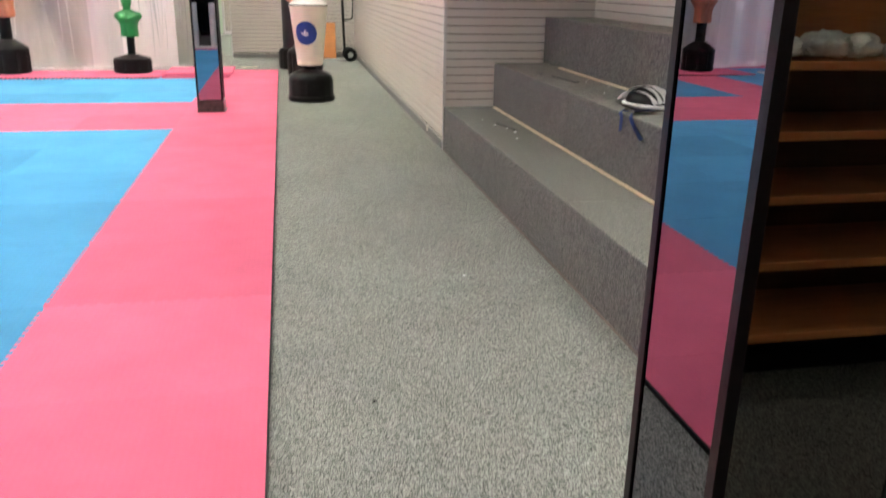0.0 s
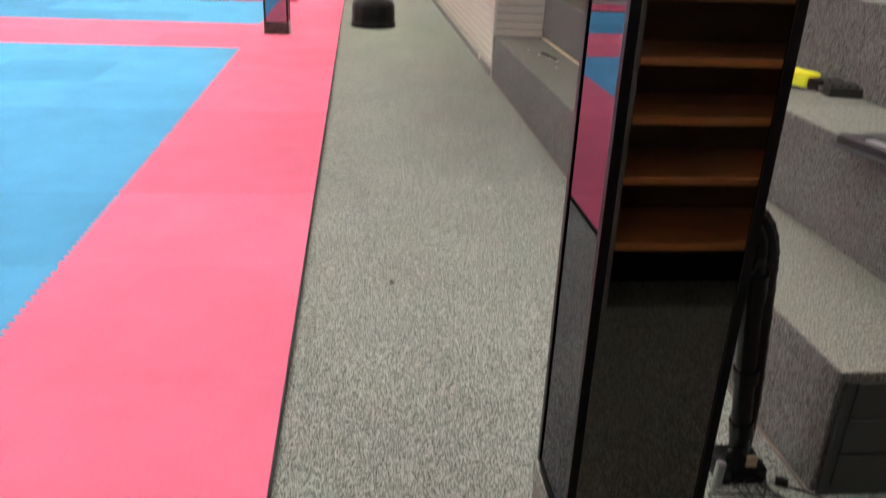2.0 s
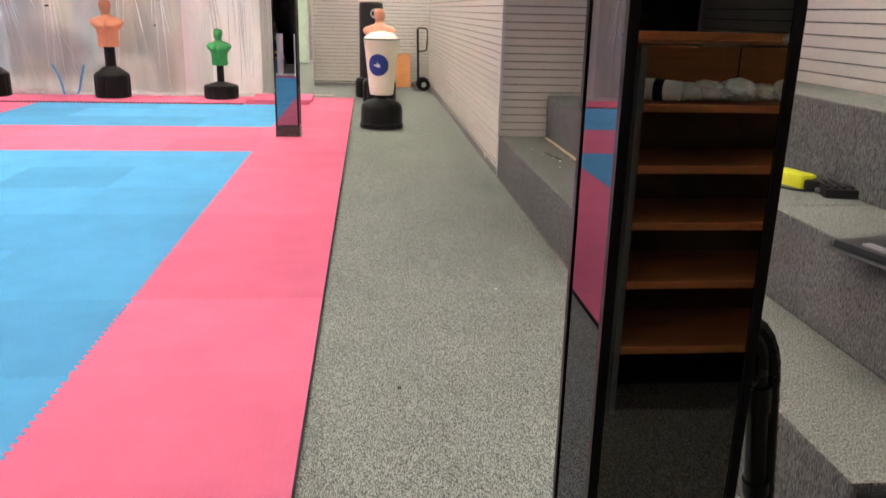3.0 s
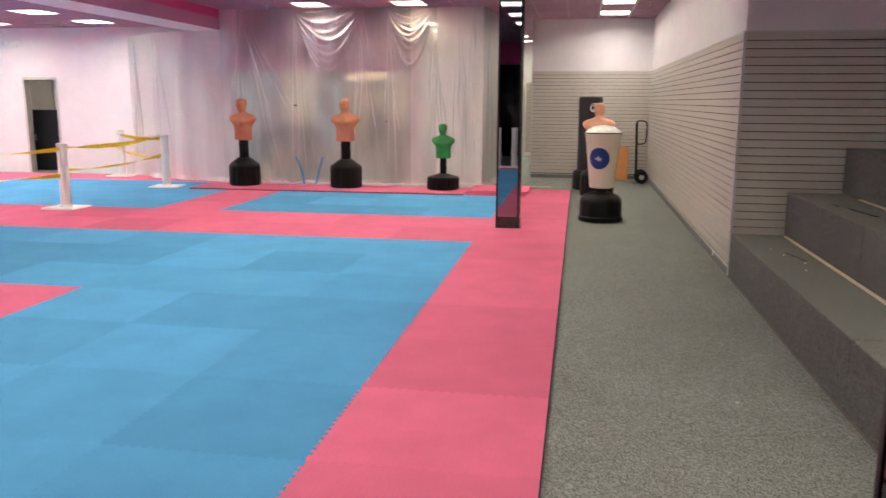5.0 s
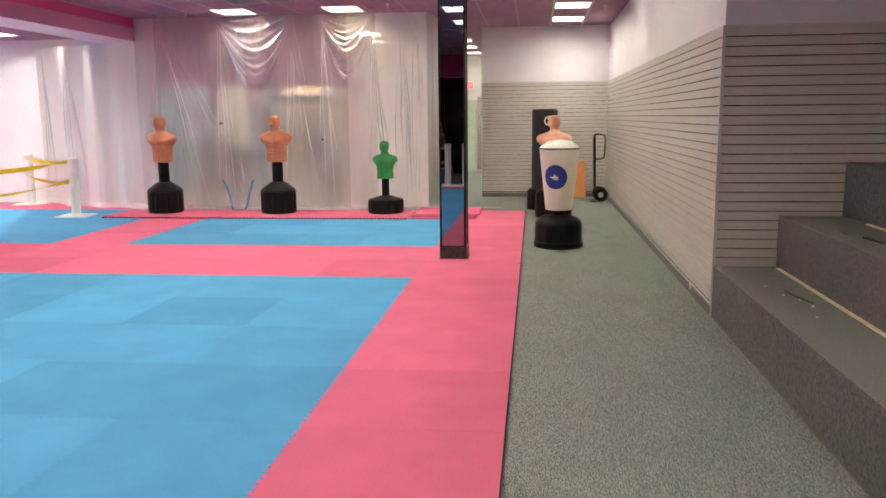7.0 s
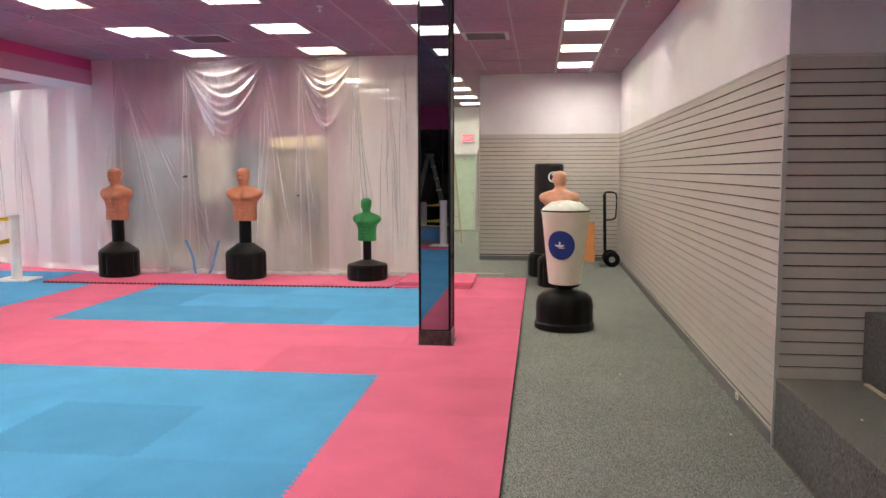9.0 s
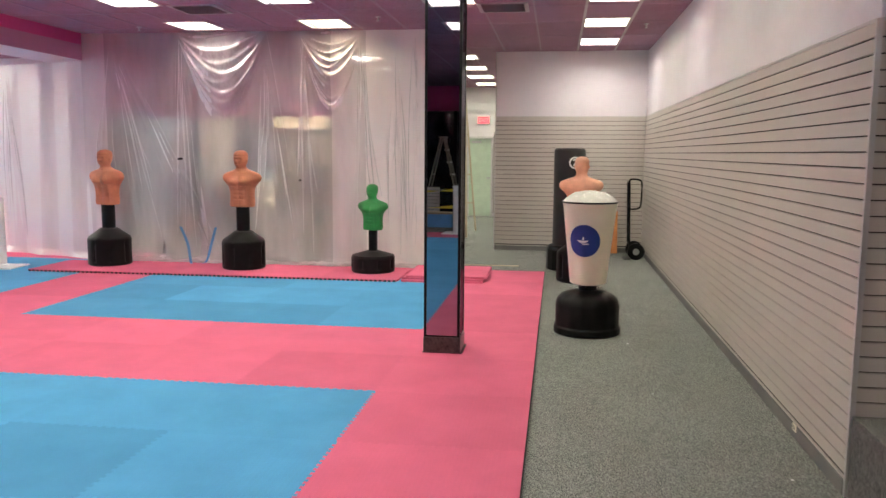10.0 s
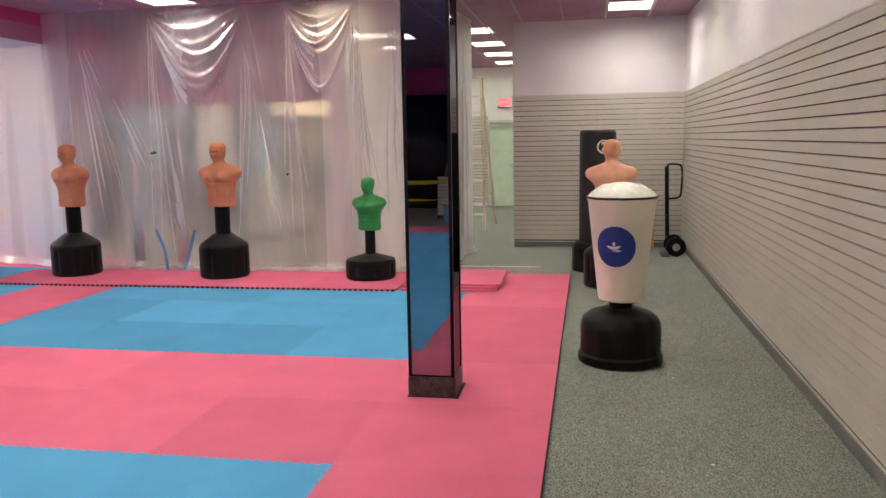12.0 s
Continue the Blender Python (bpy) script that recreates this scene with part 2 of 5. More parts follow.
M_YELLOW = grained("yellow_plastic", (0.80, 0.80, 0.02), 0.4, 0.08)
M_HELMET = grained("white_shell", (0.80, 0.80, 0.78), 0.3, 0.05)
M_NAVY = grained("navy_strap", (0.02, 0.05, 0.20), 0.7, 0.2)
M_NAVY_DARK = grained("navy_enamel", (0.008, 0.010, 0.018), 0.5, 0.2)
M_FILM = grained("clear_wrap", (0.72, 0.72, 0.68), 0.15, 0.2, 22, 80, 0.6)
M_DARKGREY = grained("dark_grey_panel", (0.043, 0.047, 0.047), 0.6, 0.15)
M_NIGHT = glass_mat("night_glass", (0.25, 0.27, 0.28))
M_GLASS = glass_mat("glass", (0.86, 0.95, 0.90))
M_SIGN = glow_mat("lit_red_sign", (0.95, 0.10, 0.14), 1.2)
M_DOORGREEN = grained("pale_green_paint", (0.55, 0.66, 0.52), 0.55, 0.06, world_space=True)
M_BLUEGREY = grained("blue_grey_paint", (0.33, 0.43, 0.50), 0.55, 0.06, world_space=True)
M_STRIP = grained("pale_worn_strip", (0.25, 0.228, 0.215), 0.6, 0.25, 9, 80, 0.2)
M_EDGING = grained("worn_brown_edging", (0.15, 0.115, 0.10), 0.8, 0.2)
M_TAN = grained("tan_panel", (0.40, 0.32, 0.24), 0.6, 0.1, world_space=True)
M_SLATE = grained("slate_grey", (0.12, 0.15, 0.18), 0.45, 0.12)
M_CARD = grained("brown_card", (0.36, 0.26, 0.18), 0.8, 0.15)
# The rosy tints carry the pink mats' bounced light in the film's colour.
M_SHEET = sheet_mat("polythene", 0.22, 0.48, tint=(0.96, 0.90, 0.925))
M_SHEET_HALF = sheet_mat("doubled_polythene", 0.46, 0.72, tint=(0.96, 0.90, 0.925))
M_SHEET_MILKY = sheet_mat("milky_polythene", 0.62, 0.80, 0.42, 1.3, (0.93, 0.88, 0.90), 0.4)
M_SHEET_THICK = sheet_mat("layered_polythene", 0.84, 0.95, 0.42, 1.3, (0.93, 0.88, 0.89), 0.55)
M_PLEAT = sheet_mat("gathered_polythene", 0.40, 0.66, 0.36, 1.5, (0.90, 0.86, 0.88))

# ---- mesh helpers ----
def box(bm, x0, x1, y0, y1, z0, z1, bev=0.0):
    r = bmesh.ops.create_cube(bm, size=1.0, matrix=Matrix.LocRotScale(((x0 + x1) / 2, (y0 + y1) / 2, (z0 + z1) / 2), None, (x1 - x0, y1 - y0, z1 - z0)))
    if bev:
        edges = list({e for v in r["verts"] for e in v.link_edges})
        bmesh.ops.bevel(bm, geom=edges, offset=bev, segments=2, affect="EDGES", profile=0.6)
    return bm


def boxes(*args, bev=0.0):
    bm = bmesh.new()
    for a in args:
        box(bm, *a, bev=bev)
    return bm


def lathe(profile, seg=40, cx=0.0, cy=0.0, squash=1.0, bm=None, lobes=0, depth=0.0, span=(-9.0, 9.0)):
    """A body of revolution from (radius, height) pairs; lobes dent the sides."""
    bm = bm or bmesh.new()
    rings = []
    for r, z in profile:
        ring = []
        for i in range(seg):
            a = 2 * math.pi * i / seg
            k = 1 - depth * max(0.0, math.cos(lobes * a)) ** 6 if lobes and span[0] <= z <= span[1] else 1
            ring.append(bm.verts.new((cx + r * k * math.cos(a), cy + r * k * squash * math.sin(a), z)))
        rings.append(ring)
    for a, b in zip(rings, rings[1:]):
        for i in range(seg):
            j = (i + 1) % seg
            bm.faces.new((a[i], a[j], b[j], b[i]))
    bm.faces.new(list(reversed(rings[0])))
    bm.faces.new(rings[-1])
    return bm


def tube(bm, pts, r, seg=10, cap=True):
    """A round bar along a line of points."""
    pts = [Vector(p) for p in pts]
    rings = []
    for i, p in enumerate(pts):
        d = (pts[min(i + 1, len(pts) - 1)] - pts[max(i - 1, 0)]).normalized()
        q = d.to_track_quat("Z", "Y")
        rr = r[i] if isinstance(r, (list, tuple)) else r
        rings.append([bm.verts.new(p + q @ Vector((rr * math.cos(2 * math.pi * k / seg), rr * math.sin(2 * math.pi * k / seg), 0))) for k in range(seg)])
    for a, b in zip(rings, rings[1:]):
        for i in range(seg):
            j = (i + 1) % seg
            bm.faces.new((a[i], a[j], b[j], b[i]))
    if cap:
        bm.faces.new(list(reversed(rings[0])))
        bm.faces.new(rings[-1])
    return bm


def rod(a, b, r, seg=10):
    return tube(bmesh.new(), [a, b], r, seg)


def curve_pts(knots, n=8):
    """A smooth line through the knots."""
    k = [Vector(p) for p in knots]
    out = []
    for i in range(len(k) - 1):
        p0, p1, p2, p3 = k[max(i - 1, 0)], k[i], k[i + 1], k[min(i + 2, len(k) - 1)]
        for s in range(n):
            t = s / n
            out.append(0.5 * (2 * p1 + (p2 - p0) * t + (2 * p0 - 5 * p1 + 4 * p2 - p3) * t * t + (3 * p1 - p0 - 3 * p2 + p3) * t ** 3))
    out.append(k[-1])
    return out


def mesh_of(name, bm, mats, smooth=False):
    me = bpy.data.meshes.new(name)
    bmesh.ops.recalc_face_normals(bm, faces=bm.faces)
    bm.to_mesh(me)
    bm.free()
    for m in (mats if isinstance(mats, (list, tuple)) else [mats]):
        me.materials.append(m)
    if smooth:
        me.polygons.foreach_set("use_smooth", [True] * len(me.polygons))
        me.set_sharp_from_angle(angle=radians(38))
    return me


def solid(name, bm, mats, smooth=False, **tags):
    return tagged(new(name, mesh_of(name, bm, mats, smooth)), **tags)


def part(name, bm, material, parent, label="", smooth=False):
    ob = new(name, mesh_of(name, bm, material, smooth))
    ob.parent = parent
    return tagged(ob, label=label)


def thing(name, at=(0, 0, 0), turn=0, **tags):
    ob = new(name)
    ob.matrix_basis = pose(*at, 0, 0, turn)
    return tagged(ob, **tags)


FLOOR = -0.025
CEIL = 3.39
LOW_CEIL = 3.21
WALL_X, BACK_Y = 1.578, 17.57

# ---- structure ----
solid("floor", boxes((-16, 4, -5, 26, FLOOR - 0.1, FLOOR)), M_CARPET, kind="structure", label="grey speckled loop-pile carpet floor", category="floor")
dark = boxes((-0.02, 3.1, -4.2, 1.386, FLOOR - 0.01, FLOOR + 0.004))
solid("floor_dark_strip", dark, M_CARPET_DARK, kind="structure", label="darker grey carpet laid beyond a straight seam", category="floor")


def wall(name, *bxs, mat=M_WHITE, label="smooth white painted wall"):
    return solid(name, boxes(*bxs), mat, kind="structure", label=label, category="wall")


# painted walls stand 12 mm behind the face of the slats
wall("wall_east", (WALL_X + 0.014, WALL_X + 0.15, 7.714, BACK_Y + 0.2, FLOOR, CEIL))
wall("wall_alcove_north", (WALL_X + 0.15, 3.3, 7.714, 7.85, FLOOR, CEIL))
wall("wall_alcove_east", (3.064, 3.2, -4.2, 7.714, FLOOR, CEIL))
wall("wall_back", (-0.948, WALL_X + 0.014, BACK_Y + 0.014, BACK_Y + 0.15, FLOOR, CEIL))
wall("wall_far", (-9.0, 2.0, 25.0, 25.15, FLOOR, CEIL))
wall("wall_far_east", (-0.948, -0.80, BACK_Y + 0.15, 25.0, FLOOR, CEIL))
# west hall: the long wall with the doorway, and the wide opening behind the sheeting
DOOR_L, DOOR_R, DOOR_T = -12.42, -11.56, 2.13
WIDE_L, WIDE_R, WIDE_T = -7.50, -3.46, 2.24
wall("wall_north", (-13.75, DOOR_L, 16.3, 16.45, FLOOR, CEIL), (DOOR_R, WIDE_L, 16.3, 16.45, FLOOR, CEIL), (DOOR_L, DOOR_R, 16.3, 16.45, DOOR_T, CEIL),
     (-16, -15.3, 16.3, 16.45, FLOOR, CEIL), (-15.3, -13.75, 16.3, 16.45, 2.3, CEIL))
wall("wall_north_header", (WIDE_L, WIDE_R, 16.3, 16.45, WIDE_T, CEIL), (WIDE_R, -3.25, 16.3, 16.45, FLOOR, CEIL), mat=M_MAUVE, label="mauve painted wall over a wide opening")
wall("wall_west", (-16.15, -16, -5, 26, FLOOR, CEIL))
# street front: dark night glass in black frames under a magenta band
wall("wall_south", (-16, 3.2, -4.35, -4.2, 2.75, CEIL), mat=M_MAGENTA, label="magenta painted band over the street windows")
front = thing("window_1", kind="structure", label="dark street windows at night in black frames", category="window")
for i in range(10):
    x = -16 + i * 1.92
    part("mullion", boxes((x, x + 0.07, -4.33, -4.22, FLOOR, 2.75)), M_BLACK, front)
    part("pane", boxes((x + 0.07, x + 1.92, -4.285, -4.275, 0.1, 2.68)), M_NIGHT, front)
part("sill", boxes((-16, 3.2, -4.35, -4.2, FLOOR, 0.1)), M_BLACK, front)
solid("ground", boxes((-200, 200, -400, -4.36, FLOOR - 0.3, FLOOR - 0.15)), M_COVE, kind="structure", label="dark asphalt outside", category="ground")

# places of the recessed ceiling lights
spots = []
for k in range(9):
    y = 16.45 - 1.83 * k
    for x in (0.72, -1.15, -3.03, -4.9):
        yy = y - (0.25 if x < -2 else 0.0)
        if (x == 0.72 and 4 < k < 8) or (x == -1.15 and k < 2) or (yy > 14.9 and x < 0):
            continue
        tint = "white"
        if x == 0.72:
            tint = ("back", "green", "white", "weak", "weak")[k] if k < 5 else "white"
        elif (x, k) in ((-3.03, 1), (-4.9, 3)):
            tint = "warm"
        elif (x, k) in ((-1.15, 3), (-3.03, 4), (-4.9, 5)):
            tint = "green"
        spots.append((tint, (x, yy, CEIL)))
# Two unseen lights, added to brighten the alcove wall and shelf counter.
spots += [("white", (2.3, 3.4, CEIL)), ("white", (2.3, -0.03, CEIL))]
spots += [("white" if x < -2 else "green", (x, y, CEIL)) for y in (18.3, 20.15, 22.0, 23.9) for x in (-1.65, -3.4)]
# Unseen lights added, the rear ones strengthened, to brighten the room behind the sheeting.
spots += [("white" if y < 18 else "west", (x, y, CEIL)) for y in (17.6, 19.4, 21.2) for x in (-5.0, -6.9, -8.8)]
# Unseen light added inside the store room to brighten its doorway.
spots += [("weak", (-12.0, 17.4, 2.6 - DEEP - 0.02))]
# Most of these are unseen, added and strengthened to brighten the white west hall.
spots += [("west", (x, y, LOW_CEIL)) for x in (-9.8, -12.2, -14.6) for y in (15.1, 13.3, 11.4, 9.6, 7.8, 6.0, 4.2)]


def ceiling_slab(x0, x1, y0, y1, z, bm=None):
    """A slab 0.12 m thick from x0, y0 to x1, y1, with a hole for each light recessed in it."""
    bm = bm or bmesh.new()
    holes = [(x - 0.292, x + 0.292, y - 0.332, y + 0.332) for _, (x, y, zz) in spots if abs(zz - z) < 0.01 and x0 < x < x1 and y0 < y < y1]
    ys = sorted({y0, y1, *(h[2] for h in holes), *(h[3] for h in holes)})
    for a, b in zip(ys, ys[1:]):
        gaps = sorted((h[0], h[1]) for h in holes if h[2] < (a + b) / 2 < h[3])
        x = x0
        for g0, g1 in gaps + [(x1, x1)]:
            if g0 > x:
                box(bm, x, g0, a, b, z, z + 0.12)
            x = g1
    return bm


# ceilings
BEAM_L, BEAM_R = -7.75, -6.93
solid("ceiling", ceiling_slab(BEAM_R, 3.3, -4.4, 25.2, CEIL), M_CEIL, kind="structure", label="dull acoustic tile ceiling in a metal grid", category="ceiling")
west_slab = ceiling_slab(-16.15, BEAM_L, -4.4, 16.3, LOW_CEIL)
ceiling_slab(-16.15, BEAM_R, 16.45, 25.2, CEIL, west_slab)
solid("ceiling_west", west_slab, M_CEIL, kind="structure", label="lower acoustic tile ceiling", category="ceiling")
beam = thing("beam", kind="structure", label="boxed-in beam with white underside and magenta side", category="beam")
part("beam_box", boxes((BEAM_L, BEAM_R - 0.004, -4.2, 16.3, 3.01, CEIL + 0.1)), M_WHITE, beam)
part("beam_side", boxes((BEAM_R - 0.004, BEAM_R, -4.2, 15.2, 2.995, CEIL - 0.17)), M_MAUVE, beam, "mauve lower side of the beam")
part("beam_stripe", boxes((BEAM_R - 0.004, BEAM_R + 0.002, -4.2, 16.3, CEIL - 0.17, CEIL - 0.002), (BEAM_R - 0.004, BEAM_R + 0.002, 15.2, 16.3, 2.995, CEIL - 0.17)), M_MAGENTA, beam, "magenta painted stripe")
grid = bmesh.new()
for i in range(18):
    x = 1.025 - i * 0.61
    if x > BEAM_R:
        box(grid, x - 0.012, x + 0.012, -4.2, 25, CEIL - 0.004, CEIL + 0.01)
bright_bars = bmesh.new()
for x in (1.025, 0.415):
    box(bright_bars, x - 0.016, x + 0.016, -4.2, 17.58, CEIL - 0.008, CEIL + 0.01)
for i in range(24):
    y = 17.0 - i * 1.22
    if y > -4.2:
        box(grid, BEAM_R, 1.57, y - 0.010, y + 0.010, CEIL - 0.004, CEIL + 0.01)
solid("ceiling_grid_east", bright_bars, M_GRID, kind="structure", label="pale painted metal ceiling grid bars", category="trim")
solid("ceiling_grid", grid, M_GRID_DULL, kind="structure", label="painted metal ceiling grid bars", category="trim")


def prism(bm, x0, x1, profile):
    """A bar from x0 to x1 with the (y, z) profile."""
    a = [bm.verts.new((x0, y, z)) for y, z in profile]
    c = [bm.verts.new((x1, y, z)) for y, z in profile]
    n = len(profile)
    bm.faces.new(a)
    bm.faces.new(list(reversed(c)))
    for i in range(n):
        j = (i + 1) % n
        bm.faces.new((a[i], c[i], c[j], a[j]))


def slatwall(name, length, z0, z1, at, turn, seams=()):
    """Slatwall: long laminate planks, a dark groove between each; local x runs along the wall, the face looks to local -y."""
    ob = thing(name, at, turn, kind="structure", label="light grey slatwall panelling with dark grooves", category="slatwall")
    part("backing", boxes((0, length, 0.0105, 0.0135, z0, z1)), M_GROOVE, ob)
    pitch, top, gap = 0.0762, z1, 0.0098
    bm = bmesh.new()
    cuts = [0, *seams, length]
    for a, b in zip(cuts, cuts[1:]):
        prism(bm, a + 0.0008, b - 0.0008, [(0.0, -(pitch - gap)), (0.0, -0.0005), (0.0012, 0.0), (0.0100, gap * 0.25), (0.0100, -(pitch - gap))])
    me = mesh_of("slat", bm, M_SLAT)
    n = int((z1 - z0) / pitch)
    for i in range(n):
        s = new("slat", me)
        s.parent = ob
        s.location = (0, 0, top - i * pitch)
    rest = (z1 - z0) - n * pitch
    if rest > 0.01:
        part("slat", boxes((0, length, 0.0, 0.0100, z0, z0 + rest - gap)), M_SLAT, ob)
    return ob


SLAT_T = 2.285
# run along the east wall (faces -x), its end by the benches, the back wall
slatwall("slatwall_east", BACK_Y - 7.70, FLOOR + 0.078, SLAT_T, (WALL_X, BACK_Y, 0), -90, seams=(2.44, 4.88, 7.35))
slatwall("slatwall_alcove_north", 3.05 - WALL_X, 0.37, SLAT_T, (WALL_X, 7.70, 0), 0)
slatwall("slatwall_alcove_east", 7.70 + 4.1, 0.0, SLAT_T, (3.05, 7.70, 0), -90, seams=(2.44, 4.88, 7.32))
slatwall("slatwall_back", WALL_X + 0.948, FLOOR + 0.078, SLAT_T, (-0.948, BACK_Y, 0), 0, seams=(1.25,))
slatwall("slatwall_far", 1.28, FLOOR + 0.1, 2.21, (-3.55, 24.98, 0), 0)
slatwall("slatwall_far_side", 0.62, FLOOR + 0.1, 2.21, (-1.57, 24.98, 0), 0)
solid("trim_corner", boxes((WALL_X - 0.008, WALL_X + 0.018, 7.692, 7.715, FLOOR, SLAT_T + 0.012)), M_TRIM, kind="structure", label="aluminium corner strip on the slatwall edge", category="trim")
solid("trim_cap_east", boxes((WALL_X - 0.004, WALL_X + 0.014, 7.715, BACK_Y, SLAT_T, SLAT_T + 0.016)), M_TRIM, kind="structure", label="thin metal cap strip over slatwall", category="trim")
solid("trim_cap_back", boxes((-0.95, WALL_X - 0.004, BACK_Y - 0.004, BACK_Y + 0.014, SLAT_T, SLAT_T + 0.016)), M_TRIM, kind="structure", label="thin metal cap strip over slatwall", category="trim")
solid("trim_cap_alcove", boxes((WALL_X + 0.018, 3.05, 7.696, 7.714, SLAT_T, SLAT_T + 0.016)), M_TRIM, kind="structure", label="thin metal cap strip over slatwall", category="trim")
solid("trim_jamb", boxes((-0.962, -0.946, BACK_Y - 0.006, BACK_Y + 0.16, FLOOR, CEIL)), M_TRIM, kind="structure", label="pale metal edge strip on the wall end", category="trim")
solid("baseboard_east", boxes((WALL_X - 0.012, WALL_X + 0.014, 7.715, BACK_Y, FLOOR, FLOOR + 0.078), bev=0.004), M_COVE, kind="structure", label="dark grey vinyl cove base", category="baseboard")
solid("baseboard_back", boxes((-0.946, WALL_X - 0.012, BACK_Y - 0.012, BACK_Y + 0.014, FLOOR, FLOOR + 0.078), bev=0.004), M_COVE, kind="structure", label="dark grey vinyl cove base", category="baseboard")
solid("trim_threshold", boxes((-2.1, -0.42, 15.53, 15.57, FLOOR, FLOOR + 0.006)), M_PINE, kind="structure", label="thin pale strip on the carpet", category="trim")

# ---- carpeted benches in three tiers ----
tiers = [(WALL_X, 2.065, 0.396), (2.065, 2.55, 0.808), (2.55, 3.05, 1.235)]
Y0, Y1 = 1.43, 7.69
bench = thing("tiered_bench", label="grey carpeted three-tier bleacher bench", category="bench")
part("foot_strip", boxes((WALL_X - 0.011, WALL_X - 0.001, Y0, Y1 - 0.02, FLOOR + 0.001, FLOOR + 0.011), bev=0.003), M_EDGING, bench, "thin brown strip along the foot")
for i, (x0, x1, zt) in enumerate(tiers):
    cuts = [Y0, 4.17, Y1] if i != 1 else [Y0, 3.0, 5.6, Y1]
    for a, b in zip(cuts, cuts[1:]):
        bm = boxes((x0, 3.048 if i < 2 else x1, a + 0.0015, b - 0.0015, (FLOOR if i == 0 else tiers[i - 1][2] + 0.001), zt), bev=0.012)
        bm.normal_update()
        # Upward faces take the lightened carpet, so top light is painted in.
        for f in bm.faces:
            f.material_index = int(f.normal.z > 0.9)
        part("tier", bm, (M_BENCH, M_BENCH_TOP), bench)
    part("end_panel", boxes((x0 + 0.02, 3.04, Y0 - 0.012, Y0 + 0.001, (FLOOR if i == 0 else tiers[i - 1][2]), zt - 0.03)), M_DARKGREY, bench, "dark grey end panel")
    if i < 2:
        part("tack_strip", boxes((x1 - 0.030, x1 - 0.002, 3.2 if i == 0 else 4.6, Y1 - 0.12 if i == 0 else 7.15, zt + 0.001, zt + 0.010)), M_PINE, bench, "pale wooden tack strip")
for k in range(3):
    part("end_board", boxes((WALL_X + 0.05, 3.0, Y0 - 0.018, Y0 - 0.0125, 0.01 + 0.125 * k, 0.12 + 0.125 * k)), M_DARKGREY, bench)

# ---- pillars clad in mirror ----
def pillar(x0, x1, y0, y1, z_mirror, plinth_mat, label, z_base, front_mat, out):
    ob = thing("mirror_pillar", label=label, category="pillar")
    top = CEIL
    part("core", boxes((x0 + 0.008, x1 - 0.008, y0 + 0.008, y1 - 0.008, z_base, top)), M_BLACK, ob)
    w = 0.022
    for a, b, c, d in ((x0, y0, 1, 1), (x1, y0, -1, 1), (x0, y1, 1, -1), (x1, y1, -1, -1)):
        part("corner_strip", boxes((min(a, a + c * w), max(a, a + c * w), min(b, b + d * w), max(b, b + d * w), z_mirror, top)), M_BLACK, ob, "black corner strip")
    t = 0.004
    part("mirror_face", boxes((x0 + w, x1 - w, y0 + t, y0 + 2 * t, z_mirror, top)), front_mat, ob, "tall darkened mirror")
    part("mirror_face", boxes((x0 + w, x1 - w, y1 - 2 * t, y1 - t, z_mirror, top)), M_MIRROR, ob, "tall mirror")
    part("mirror_face", boxes((x0 + t, x0 + 2 * t, y0 + w, y1 - w, z_mirror, top)), M_MIRROR, ob, "tall mirror")
    part("mirror_face", boxes((x1 - 2 * t, x1 - t, y0 + w, y1 - w, z_mirror, top)), M_MIRROR, ob, "tall mirror")
    part("bottom_strip", boxes((x0 + w, x1 - w, y0, y0 + 0.006, z_mirror, z_mirror + 0.012), (x0, x0 + 0.006, y0 + w, y1 - w, z_mirror, z_mirror + 0.012)), M_BLACK, ob)
    part("plinth", boxes((x0 - 0.004, x1 + 0.004, y0 - out, y1 + 0.004, z_base, z_mirror - 0.002 if out < 0.01 else 0.09), bev=0.004), plinth_mat, ob)
    return ob


near_pillar = pillar(0.733, 1.078, 1.128, 1.43, 0.135, M_BENCH_TOP, "square pillar clad in mirrors with carpeted plinth", FLOOR, M_MIRROR_SHADED, 0.038)
ledge = bmesh.new()
lv = [ledge.verts.new(p) for p in ((0.727, 1.088, 0.086), (1.083, 1.088, 0.086), (1.083, 1.127, 0.134), (0.727, 1.127, 0.134), (0.727, 1.096, 0.070), (1.083, 1.096, 0.070), (1.083, 1.14, 0.120), (0.727, 1.14, 0.120))]
for q in ((0, 1, 2, 3), (7, 6, 5, 4), (0, 4, 5, 1), (1, 5, 6, 2), (2, 6, 7, 3), (3, 7, 4, 0)):
    ledge.faces.new([lv[k] for k in q])
part("ledge", ledge, M_STRIP, near_pillar, "pale worn edging strip")
part("ledge", boxes((0.724, 0.7285, 1.13, 1.43, 0.075, 0.134)), M_CARPET, near_pillar, "pale carpet edging")
far_pillar = pillar(-0.955, -0.652, 10.10, 10.40, 0.135, M_GRANITE, "square pillar clad in dark mirrors with stone plinth", 0.0, M_MIRROR_FAR, 0.004)
part("base_flange", boxes((-0.965, -0.63, 10.09, 10.42, 0.0, 0.006)), M_BLACK, far_pillar)

